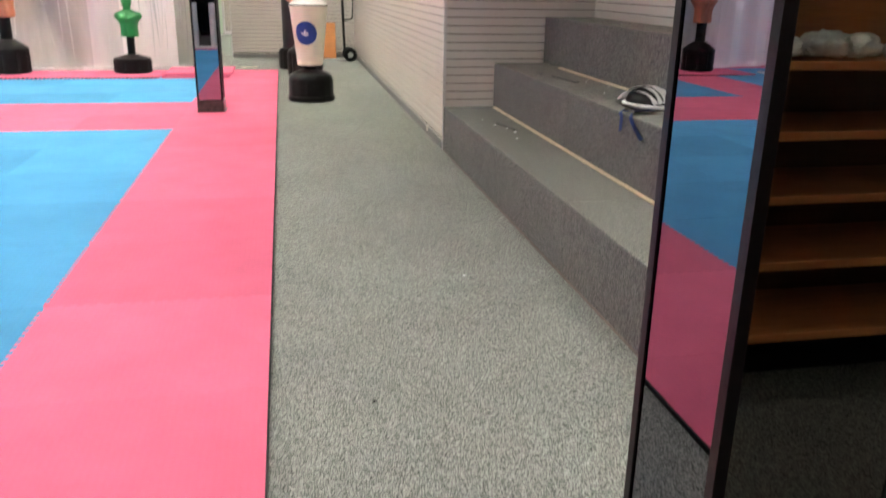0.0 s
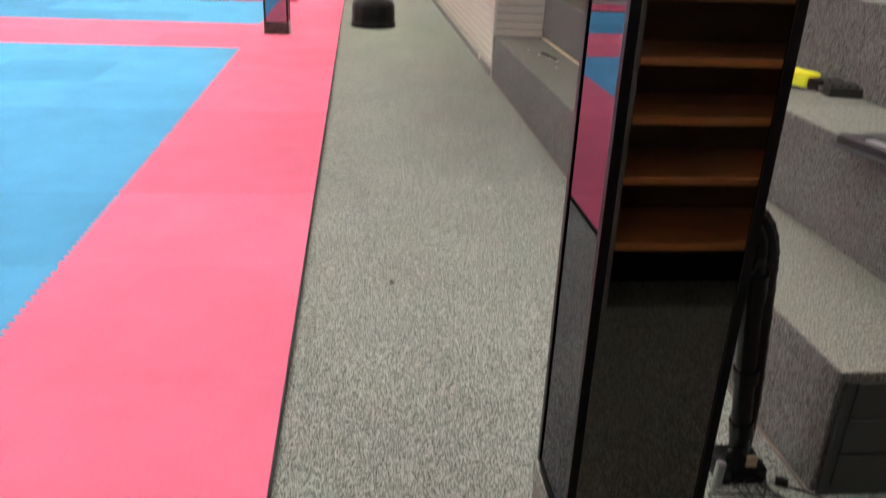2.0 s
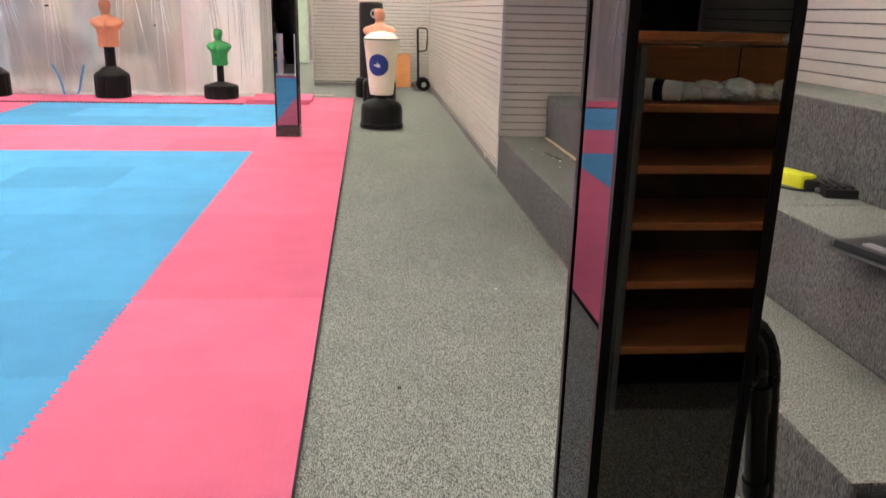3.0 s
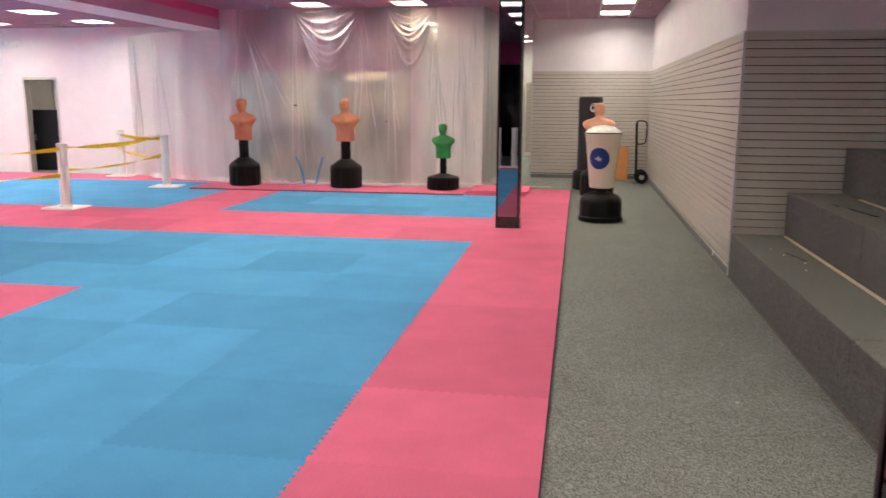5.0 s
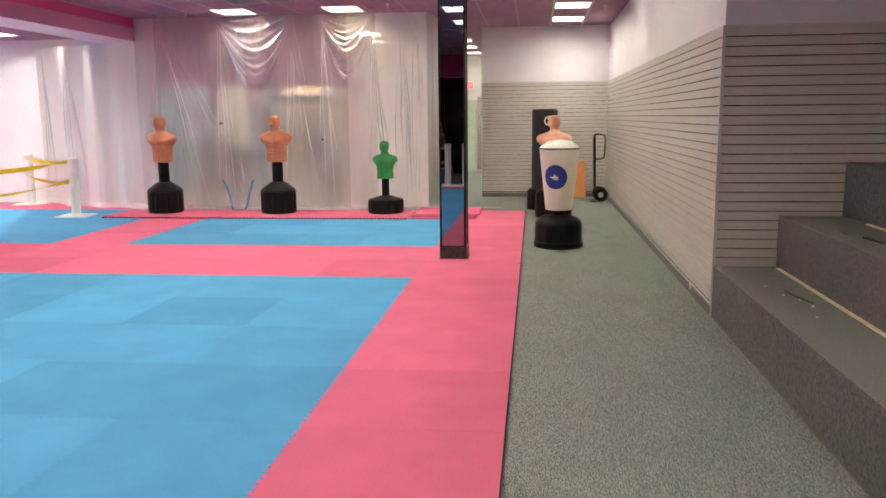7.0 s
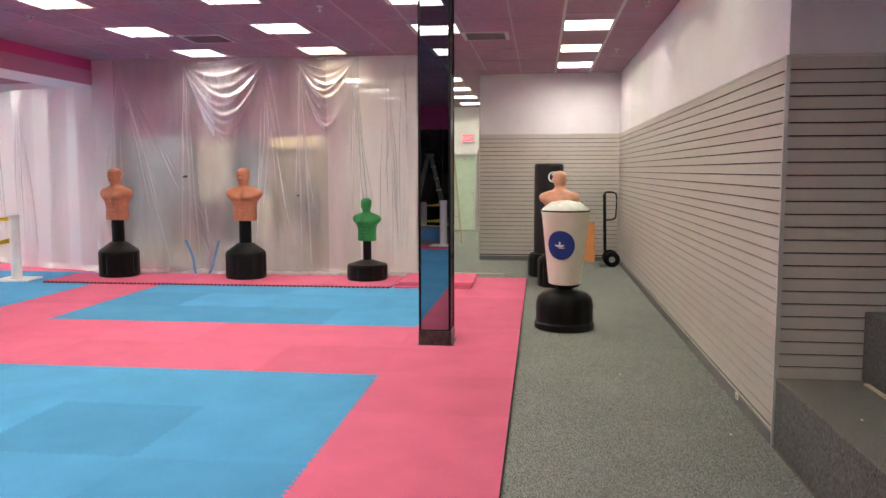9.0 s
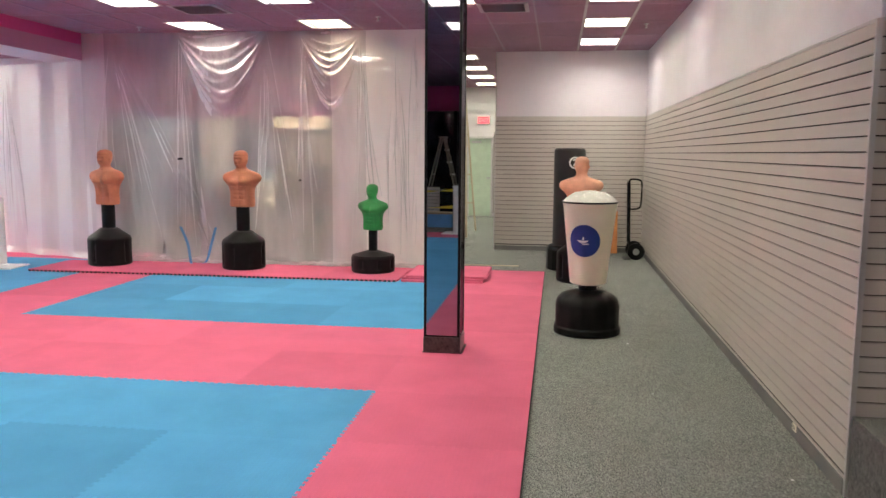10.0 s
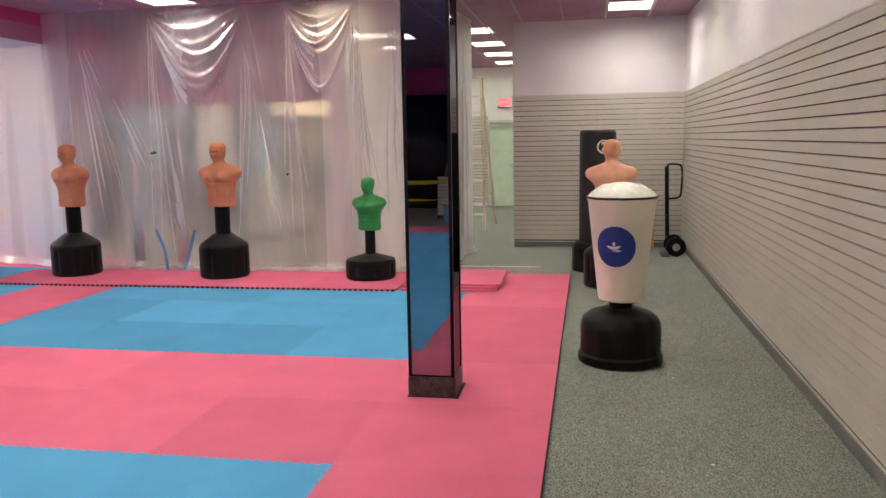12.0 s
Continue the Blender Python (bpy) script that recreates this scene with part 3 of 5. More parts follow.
# ---- ceiling fittings ----
def troffer(glow, label):
    """A recessed troffer: white housing, glowing lens at its top, a louvre of two by two deep blades below it."""
    ob = thing("ceiling_light", label=label, category="ceiling light", group="ceiling lights")
    part("frame", boxes((-0.305, 0.305, -0.345, -0.318, -0.008, 0.02), (-0.305, 0.305, 0.318, 0.345, -0.008, 0.02), (-0.305, -0.278, -0.318, 0.318, -0.008, 0.02), (0.278, 0.305, -0.318, 0.318, -0.008, 0.02)), M_GRID, ob)
    part("housing", boxes((-0.29, -0.278, -0.33, 0.33, 0.02, DEEP + 0.02), (0.278, 0.29, -0.33, 0.33, 0.02, DEEP + 0.02), (-0.278, 0.278, -0.33, -0.318, 0.02, DEEP + 0.02), (-0.278, 0.278, 0.318, 0.33, 0.02, DEEP + 0.02)), M_REFLECTOR, ob, "white enamelled housing")
    part("diffuser", boxes((-0.278, 0.278, -0.318, 0.318, DEEP, DEEP + 0.012)), glow, ob, "glowing white lens")
    for x in (-0.093, 0.093):
        part("louvre_blade", boxes((x - 0.003, x + 0.003, -0.317, 0.317, 0.002, DEEP - 0.012)), M_REFLECTOR, ob)
    for y in (-0.106, 0.106):
        part("louvre_blade", boxes((-0.277, 0.277, y - 0.003, y + 0.003, 0.004, DEEP - 0.014)), M_REFLECTOR, ob)
    return ob


SQUARE = "lit square recessed fluorescent ceiling light with louvre"
LIGHTS = {"white": troffer(M_LAMP, SQUARE), "green": troffer(M_LAMP_GREEN, "lit square recessed ceiling light with greenish tubes"),
          "weak": troffer(M_LAMP_DIM, "dim square recessed ceiling light with weak tubes"),
          "warm": troffer(M_LAMP_YELLOW, "lit square recessed ceiling light with yellowed lens"), "back": troffer(M_LAMP_BACK, SQUARE), "west": troffer(M_LAMP_WEST, SQUARE)}
placed = set()
for tint, at in spots:
    if tint in placed:
        copy_thing(LIGHTS[tint], pose(*at))
    else:
        LIGHTS[tint].matrix_basis = pose(*at)
        placed.add(tint)


def vent():
    ob = thing("ceiling_vent", label="square slatted metal ceiling air vent", category="vent", group="ceiling vents")
    part("frame", boxes((-0.3, 0.3, -0.3, -0.25, -0.012, 0.01), (-0.3, 0.3, 0.25, 0.3, -0.012, 0.01), (-0.3, -0.25, -0.25, 0.25, -0.012, 0.01), (0.25, 0.3, -0.25, 0.25, -0.012, 0.01)), M_GRID, ob)
    part("backing", boxes((-0.25, 0.25, -0.25, 0.25, 0.0, 0.006)), M_GROOVE, ob)
    for i in range(6):
        bm = boxes((-0.25, 0.25, -0.028, 0.028, -0.002, 0.002))
        bmesh.ops.transform(bm, matrix=pose(0, -0.205 + i * 0.082, -0.012, 28), verts=bm.verts)
        part("slat", bm, M_GRID, ob)
    return ob


v = vent()
v.matrix_basis = pose(-4.25, 13.15, CEIL)
for p in ((-0.56, 13.4, CEIL), (-0.56, 8.0, CEIL), (-10.9, 15.5, LOW_CEIL)):
    copy_thing(v, pose(*p))


def sprinkler():
    ob = thing("sprinkler", label="small metal ceiling sprinkler head", category="sprinkler", group="sprinklers")
    part("rose", lathe([(0.035, -0.006), (0.035, 0.0)], 16), M_STEEL, ob)
    part("stem", lathe([(0.010, -0.05), (0.010, -0.006)], 8), M_STEEL, ob)
    part("deflector", lathe([(0.022, -0.055), (0.022, -0.051)], 12), M_STEEL, ob)
    return ob


s = sprinkler()
s.matrix_basis = pose(1.25, 14.8, CEIL)
for p in ((-5.6, 11.4), (-5.75, 14.4), (-2.2, 13.9), (-2.2, 11.3), (1.25, 11.5)):
    copy_thing(s, pose(*p, CEIL))

# ---- foam mat floor: interlocking tiles, each with a toothed edge ----
from mathutils.geometry import tessellate_polygon
PX, PY = 1.04, 0.989
X_EDGE, Y_START = -1.11, 0.07
TEETH = 34


def toothed(n, size, amp, phase):
    """Offsets along one side: (along, out) with dovetail teeth."""
    pts = [(0.0, 0.0)]
    s = size / n
    for i in range(1, n - 1):
        a = s * i
        o = amp if (i + phase) % 2 == 0 else -amp
        pts += [(a - 0.08 * s, o), (a + 1.08 * s, o)]
    return pts


def tile_mesh(straight_right=False):
    hx, hy, amp = PX / 2, PY / 2, 0.009
    ring = []
    ring += [(-hx + a, -hy + o) for a, o in toothed(TEETH, PX, amp, 0)]
    if straight_right:
        ring += [(hx + 0.045, -hy), (hx + 0.045, hy)]
    else:
        ring += [(hx + o, -hy + a) for a, o in toothed(TEETH, PY, amp, 0)]
    top_side = toothed(TEETH, PX, amp, 0)[1:] + [(PX, 0.0)]
    left_side = toothed(TEETH, PY, amp, 0)[1:] + [(PY, 0.0)]
    ring += [(-hx + a, hy + o) for a, o in reversed(top_side)][1 if straight_right else 0:]
    ring += [(-hx + o, -hy + a) for a, o in reversed(left_side)]
    bm = bmesh.new()
    top = [bm.verts.new((x * 0.9982, y * 0.9982, 0.0)) for x, y in ring]
    mid = [bm.verts.new((x, y, -0.0014)) for x, y in ring]
    low = [bm.verts.new((x, y, -0.0248)) for x, y in ring]
    n = len(ring)
    for a, b, c in tessellate_polygon([[vtx.co for vtx in top]]):
        bm.faces.new((top[a], top[b], top[c]))
    for i in range(n):
        j = (i + 1) % n
        bm.faces.new((top[i], mid[i], mid[j], top[j]))
        bm.faces.new((mid[i], low[i], low[j], mid[j]))
    return bm


mats = thing("foam_mat_floor", kind="structure", label="pink and blue interlocking foam martial-arts mats", category="mat floor")
TILE = {}
for key, edge in (("a", False), ("b", True)):
    for colour, m in (("pink", M_PINK), ("blue", M_BLUE)):
        TILE[key, colour] = mesh_of("tile", tile_mesh(edge), m)


def is_blue(c, r):
    """c: column from the carpet (0 is the edge column), r: row from the street side."""
    if 1 <= c <= 11 and 1 <= r <= 8:
        return not (4 <= c <= 6 and 4 <= r <= 5)
    if 1 <= c <= 4 and 11 <= r <= 13:
        return True
    if 6 <= c <= 10 and 11 <= r <= 14:
        return True
    return c >= 12 and 10 <= r <= 14


for c in range(14):
    for r in range(16):
        if r == 15 and c < 6:
            continue
        colour = "blue" if is_blue(c, r) else "pink"
        t = new("tile", TILE["b" if c == 0 else "a", colour])
        t.parent = mats
        t.location = (X_EDGE + PX / 2 - c * PX, Y_START + PY / 2 + r * PY, 0)
solid("mat_edge", boxes((X_EDGE + PX + 0.045, X_EDGE + PX + 0.052, Y_START, Y_START + 15 * PY, FLOOR, -0.003)), M_FOAM_EDGE_SHADE, kind="structure", label="dark edge of the foam mats", category="trim")

# a second layer of loose pink mats along the sheeting
for i in range(5):
    t = new("loose_mat", TILE["a", "pink"])
    t.matrix_basis = pose(-2.42 - i * PX, 13.62 + PY / 2, 0.0255, 0, 0, 0.4 * (i % 2))
    tagged(t, label="loose pink foam mat lying on the mat floor", category="foam mat", group="loose mats along the sheeting")
for i in range(3):
    t = new("stacked_mat", TILE["a", "pink"])
    t.matrix_basis = pose(-1.34 + 0.03 * i, 14.15 + 0.03 * i, 0.0258 * (i + 1), 0, 0, (2, -1.5, 1)[i])
    tagged(t, label="pink foam mat in a low stack", category="foam mat", group="stacked mats")

# Dark blocks put in as the shadow line between the loose mats' teeth.
teeth = mesh_of("edge_teeth", boxes(*((-0.51 + 0.0612 * i, -0.475 + 0.0612 * i, -PY / 2 - 0.016, -PY / 2 + 0.010, -0.0250, -0.006) for i in range(17))), M_FOAM_EDGE_SHADE)
for ob in [o for o in scene.objects if o.name.startswith("loose_mat")]:
    e = new("edge_teeth", teeth)
    e.parent = ob
    tagged(e, label="dark blocks for the shade between joint teeth", kind="stuff")

# ---- plastic sheeting hung from the ceiling ----
def sheeting(line, z_top, z_low, swags, gathers, seed, label, films, folds=1.0, density=80, splits=(), hem=False):
    """Hung film along a floor line; swags are loose bellies below the ceiling, creases fan out from the gathers."""
    rng = random.Random(seed)
    line = [Vector((*p, 0)) for p in line]
    lens = [0.0]
    for a, b in zip(line, line[1:]):
        lens.append(lens[-1] + (b - a).length)
    total = lens[-1]
    nu, nv = int(total * density), 190
    waves = [(rng.uniform(2.0, 11), rng.uniform(0, 6.28), rng.uniform(0.3, 1.0)) for _ in range(9)]
    creases = []
    for g, spread in gathers:
        for _ in range(10):
            creases.append((g + rng.uniform(-0.06, 0.06), g + rng.uniform(-0.5, 1.0) * spread, rng.uniform(0.02, 0.25), rng.uniform(0.6, 1.05), rng.uniform(0.003, 0.008), rng.uniform(0.016, 0.028)))
    folds_of = {}
    for s0, half, drop in swags:
        at, folds_of[s0] = 0.05, []
        while at < 1.02:
            folds_of[s0].append((at, rng.uniform(0.012, 0.034), rng.uniform(0.018, 0.045), rng.uniform(-0.09, 0.09)))
            at += rng.uniform(0.07, 0.17)

    def place(s, v):
        """The point of the plainly waving film and its normal there."""
        k = max(j for j in range(len(line) - 1) if lens[j] <= s + 1e-9)
        d = (line[k + 1] - line[k]).normalized()
        nrm = Vector((d.y, -d.x, 0))
        o = sum(a * math.sin(f * s + ph + 0.6 * v) for f, ph, a in waves) * 0.011 * folds * (0.35 + 0.65 * v)
        return line[k] + d * (s - lens[k]) + nrm * o + Vector((0, 0, z_top + (z_low - z_top) * v)), d, nrm

    cols = []
    for i in range(nu + 1):
        s = total * i / nu
        k = max(j for j in range(len(line) - 1) if lens[j] <= s + 1e-9)
        d = (line[k + 1] - line[k]).normalized()
        p = line[k] + d * (s - lens[k])
        nrm = Vector((d.y, -d.x, 0))
        col = []
        for j in range(nv + 1):
            v = j / nv
            z = z_top + (z_low - z_top) * v
            o = sum(a * math.sin(f * s + ph + 0.6 * v) for f, ph, a in waves) * 0.011 * folds * (0.35 + 0.65 * v)
            for a0, a1, v0, v1, amp, wid in creases:
                if v0 < v < v1:
                    dd = (s - a0 - (a1 - a0) * v) / (wid * (0.6 + 0.8 * v))
                    if abs(dd) < 3:
                        o += amp * math.exp(-dd * dd) * min(1, (v - v0) * 8) * min(1, (v1 - v) * 5)
            for s0, half, drop in swags:
                q = (s - s0) / half
                if abs(q) < 1:
                    hang = drop * (1 - abs(q) ** 1.8) + 0.03
                    w = (z_top - z) / hang
                    if w < 1.15:
                        fade = min(1, (1.15 - w) * 5) * (1 - q * q)
                        o += 0.06 * math.sin(math.pi * min(w, 1)) * fade
                        for at, lift, wid, skew in folds_of[s0]:
                            e = (w - at - skew * q) / (wid * (0.7 if w < at + skew * q else 1.5))
                            if abs(e) < 3:
                                o += lift * math.exp(-e * e) * fade
                        o += 0.012 * noise.noise((s * 9, w * 7, s0)) * fade + 0.004 * noise.noise((s * 30, w * 22, s0)) * fade
            if v > 0.97:
                o += (v - 0.97) * 1.6 * (0.6 + 0.6 * math.sin(7 * s))
            col.append(p + nrm * o + Vector((0, 0, z)))
        cols.append(col)
    ob = thing("plastic_sheeting", label=label, category="plastic sheeting")
    marks = [0, *(int(nu * s / total) for s in splits), nu]
    for a, b, film in zip(marks, marks[1:], films):
        bm = bmesh.new()
        rows = [[bm.verts.new(c) for c in col] for col in cols[a:b + 1]]
        for r0, r1 in zip(rows, rows[1:]):
            for j in range(nv):
                bm.faces.new((r0[j], r1[j], r1[j + 1], r0[j + 1]))
        part("film_panel", bm, film, ob, "", True)
    for g, spread in gathers:
        for _ in range(9):
            s0, s1 = g + rng.uniform(-0.05, 0.05), g + rng.uniform(-0.45, 1.0) * spread
            v0, v1 = rng.uniform(0.01, 0.35), rng.uniform(0.55, 0.96)
            s1, wid, bend = min(max(s1, 0.02), total - 0.02), rng.uniform(0.005, 0.018), rng.uniform(-0.05, 0.05)
            bm, prev = bmesh.new(), None
            for j in range(25):
                q = j / 24
                v = v0 + (v1 - v0) * q
                c, d, nrm = place(min(max(s0 + (s1 - s0) * v + bend * math.sin(math.pi * q), 0.01), total - 0.01), v)
                w = wid * math.sin(math.pi * min(max(q, 0.03), 0.97)) ** 0.6
                row = [bm.verts.new(c + d * (w * e) + nrm * (0.003 + h * w)) for e, h in ((-1, 0), (0, 0.8), (1, 0))]
                if prev:
                    for m in (0, 1):
                        bm.faces.new((prev[m], prev[m + 1], row[m + 1], row[m]))
                prev = row
            part("pleat", bm, M_PLEAT, ob, "", True)
    if hem:
        bm, prev, n = bmesh.new(), None, int(total * 45)
        for i in range(n + 1):
            s = total * i / n
            c, d, nrm = place(s, 1.0)
            fat = 0.6 + 0.5 * noise.noise((s * 3.1, seed, 0)) + 0.25 * noise.noise((s * 11, seed, 4))
            row = []
            for q in range(9):
                a = math.pi * q / 8
                r = fat * (1 + 0.35 * noise.noise((s * 9, q * 0.9, seed)))
                row.append(bm.verts.new(c + nrm * (0.03 + 0.075 * r * math.cos(a)) + Vector((0, 0, 0.002 + 0.085 * r * math.sin(a)))))
            if prev:
                for q in range(8):
                    bm.faces.new((prev[q], prev[q + 1], row[q + 1], row[q]))
            prev = row
        part("hem", bm, M_SHEET_HALF, ob, "crumpled foot of the film", True)
    return ob


sheeting([(-6.95, 14.86), (-1.72, 14.92)], CEIL - 0.01, 0.004, [(2.20, 0.68, 1.30), (3.83, 0.46, 1.12)], [(0.45, 1.9), (1.56, 0.5), (2.84, 0.6), (3.40, 0.4), (4.27, 0.45), (4.75, 0.25), (5.05, 0.15)], 4, "clear plastic sheeting hung from ceiling in swags", (M_SHEET_HALF, M_SHEET, M_SHEET_HALF, M_SHEET_THICK), 1.0, 80, (0.38, 3.85, 4.35), hem=True)
sheeting([(-9.7, 16.2), (-8.8, 15.5), (-6.95, 14.95)], 3.0, 0.004, [], [(0.30, 0.45), (1.3, 0.35)], 9, "milky plastic sheeting hung under the beam", (M_SHEET_MILKY, M_SHEET_MILKY), 0.6, 50, (1.3,))
sheeting([(-1.72, 14.95), (-1.51, 17.02)], CEIL - 0.01, FLOOR + 0.004, [], [(0.4, 0.5), (1.5, 0.5)], 12, "clear plastic sheeting hung beside the passage", (M_SHEET, M_SHEET_HALF), 1.0, 50, (1.1,))
for x, z, w, h in ((-5.40, 1.55, 0.042, 0.016), (-3.567, 1.253, 0.018, 0.014)):
    bm = bmesh.new()
    bmesh.ops.create_icosphere(bm, subdivisions=3, radius=1.0)
    for vtx in bm.verts:
        c = vtx.co.copy()
        k = 1 + 0.5 * noise.noise(c * 2.1 + Vector((x, z, 0)))
        vtx.co = Vector((c.x * w * k, c.y * 0.008, c.z * h * k + 0.3 * c.x * h))
    solid("tape_scrap", bm, M_BLACK, True, label="scrap of black tape stuck on the plastic sheeting", category="tape", group="tape scraps").matrix_basis = pose(x, 14.80, z)
for i, (x, a) in enumerate(((-5.2, 0.18), (-4.95, -0.12))):
    bm = bmesh.new()
    pts = curve_pts([(x - a, 14.70, 0.55), (x - a * 0.4, 14.69, 0.3), (x, 14.62, 0.06), (x + a * 0.4, 14.5, 0.03)])
    edge = None
    for p in pts:
        row = [bm.verts.new(p + Vector((-0.020, 0.0, 0.0))), bm.verts.new(p + Vector((0.020, 0.004, 0.004)))]
        if edge:
            bm.faces.new((edge[0], edge[1], row[1], row[0]))
        edge = row
    bmesh.ops.solidify(bm, geom=bm.faces[:], thickness=0.002)
    solid("masking_tape", bm, M_TAPE_BLUE, label="blue masking tape strip hanging on sheeting", category="tape", group="tape strips")

# ---- training dummies ----
def torso_loft(bm, k, z0, mat_index, seg=72):
    """A male bust with short arm stumps from waist to crown, facing -y."""
    prof = [(0.00, 0.160, 0.105, 0), (0.015, 0.176, 0.118, 0), (0.06, 0.178, 0.118, 0), (0.12, 0.174, 0.115, 0), (0.18, 0.172, 0.118, 0), (0.23, 0.176, 0.124, 0), (0.27, 0.184, 0.132, 0), (0.305, 0.205, 0.138, 0), (0.335, 0.238, 0.14, 0), (0.36, 0.268, 0.138, 0), (0.385, 0.285, 0.134, 0), (0.415, 0.290, 0.126, 0), (0.445, 0.280, 0.115, 0),
            (0.47, 0.250, 0.105, 0), (0.488, 0.20, 0.097, 0), (0.505, 0.145, 0.088, 0), (0.522, 0.10, 0.08, -0.004), (0.54, 0.076, 0.075, -0.01), (0.56, 0.070, 0.076, -0.02), (0.585, 0.074, 0.088, -0.03), (0.61, 0.081, 0.100, -0.032), (0.64, 0.087, 0.108, -0.03), (0.665, 0.090, 0.112, -0.028), (0.695, 0.092, 0.112, -0.026), (0.725, 0.090, 0.11, -0.022), (0.755, 0.080, 0.097, -0.02), (0.778, 0.055, 0.067, -0.018), (0.788, 0.015, 0.018, -0.018)]
    fine = []
    for (z0_, w0, d0, o0), (z1_, w1, d1, o1) in zip(prof, prof[1:]):
        steps = max(1, round((z1_ - z0_) / 0.009))
        for q in range(steps):
            t = q / steps
            fine.append(tuple(p0 + (p1 - p0) * t for p0, p1 in ((z0_, z1_), (w0, w1), (d0, d1), (o0, o1))))
    fine.append(prof[-1])
    rings = []
    for z, w, d, off in fine:
        ring = []
        for i in range(seg):
            a = 2 * math.pi * i / seg
            cx, cy = math.cos(a), math.sin(a)
            e = 0.78 if z < 0.5 else 1.0
            x = w * math.copysign(abs(cx) ** e, cx)
            y = d * math.copysign(abs(cy) ** e, cy)
            if z < 0.5 and cy < 0:
                chest = math.exp(-((z - 0.355) / 0.055) ** 2) * math.exp(-((abs(x) - 0.085) / 0.065) ** 2)
                y -= 0.042 * chest
                y += 0.014 * math.exp(-(x / 0.022) ** 2)
                y += 0.016 * math.exp(-((z - 0.300) / 0.011) ** 2) * math.exp(-((abs(x) - 0.085) / 0.075) ** 2)
                for za in (0.235, 0.175, 0.115):
                    y += 0.008 * math.exp(-((z - za) / 0.010) ** 2) * math.exp(-(x / 0.085) ** 4)
                y += 0.010 * math.exp(-((abs(x) - 0.095) / 0.012) ** 2) * (0.05 < z < 0.27)
            if 0.33 < z < 0.5:
                y *= 1 - 0.35 * max(0, abs(x) / w - 0.55)
            if z > 0.56:
                front = max(0.0, -cy) ** 1.5
                y -= front * 0.034 * math.exp(-((z - 0.636) / 0.024) ** 2) * math.exp(-(x / 0.015) ** 2)
                y += front * 0.024 * math.exp(-((z - 0.664) / 0.013) ** 2) * math.exp(-((abs(x) - 0.034) / 0.019) ** 2)
                y -= front * 0.014 * math.exp(-((z - 0.688) / 0.011) ** 2) * math.exp(-(x / 0.055) ** 4)
                y += front * 0.010 * math.exp(-((z - 0.604) / 0.007) ** 2) * math.exp(-(x / 0.028) ** 2)
                y -= front * 0.013 * math.exp(-((z - 0.580) / 0.014) ** 2) * math.exp(-(x / 0.03) ** 2)
                x += math.copysign(0.017 * math.exp(-((z - 0.650) / 0.022) ** 2) * math.exp(-((cy - 0.08) / 0.16) ** 2), cx)
                if z > 0.722 or (z > 0.60 and cy > 0.25):
                    x, y = x * 1.05, y * 1.05
            ring.append(bm.verts.new((x * k, (y + off) * k, z0 + z * k)))
        rings.append(ring)
    faces = []
    for a, b in zip(rings, rings[1:]):
        for i in range(seg):
            j = (i + 1) % seg
            faces.append(bm.faces.new((a[i], a[j], b[j], b[i])))
    faces.append(bm.faces.new(list(reversed(rings[0]))))
    faces.append(bm.faces.new(rings[-1]))
    for f in faces:
        f.material_index = mat_index


def dummy(mat, base_profile, pole_r, torso_z, k):
    bm = lathe(base_profile, 96, lobes=8, depth=0.07, span=(0.055, base_profile[-3][1] - 0.05))
    lathe([(pole_r, base_profile[-1][1] - 0.02), (pole_r, torso_z + 0.05)], 24, bm=bm)
    torso_loft(bm, k, torso_z, 1)
    return mesh_of("training_dummy", bm, [M_RUBBER, mat], True)


ADULT = [(0.285, 0.0), (0.30, 0.015), (0.30, 0.05), (0.30, 0.057), (0.30, 0.30), (0.30, 0.31), (0.30, 0.37), (0.285, 0.405), (0.15, 0.505), (0.115, 0.53)]
CHILD = [(0.285, 0.0), (0.30, 0.015), (0.30, 0.05), (0.30, 0.057), (0.30, 0.165), (0.30, 0.172), (0.30, 0.20), (0.285, 0.23), (0.13, 0.275), (0.09, 0.29)]
pale = dummy(M_SKIN_PALE, ADULT, 0.092, 0.865, 1.0)
adult, child = dummy(M_SKIN, ADULT, 0.092, 0.865, 1.0), dummy(M_GREEN, CHILD, 0.062, 0.575, 0.80)
D_TOP = 0.0262
for me, x, y, turn, z, label in ((adult, -6.29, 14.32, -13, D_TOP, "tan rubber torso training dummy on black base"),
                                 (adult, -4.25, 14.32, -7, D_TOP, "tan rubber torso training dummy on black base"),
                                 (child, -2.38, 14.34, -18, D_TOP, "small green rubber torso dummy on low black base"),
                                 (pale, 0.44, 14.32, 172, FLOOR, "pale rubber torso dummy turned to the wall")):
    ob = new("training_dummy", me)
    ob.matrix_basis = pose(x, y, z, 0, 0, turn)
    tagged(ob, label=label, category="training dummy", group="training dummies")

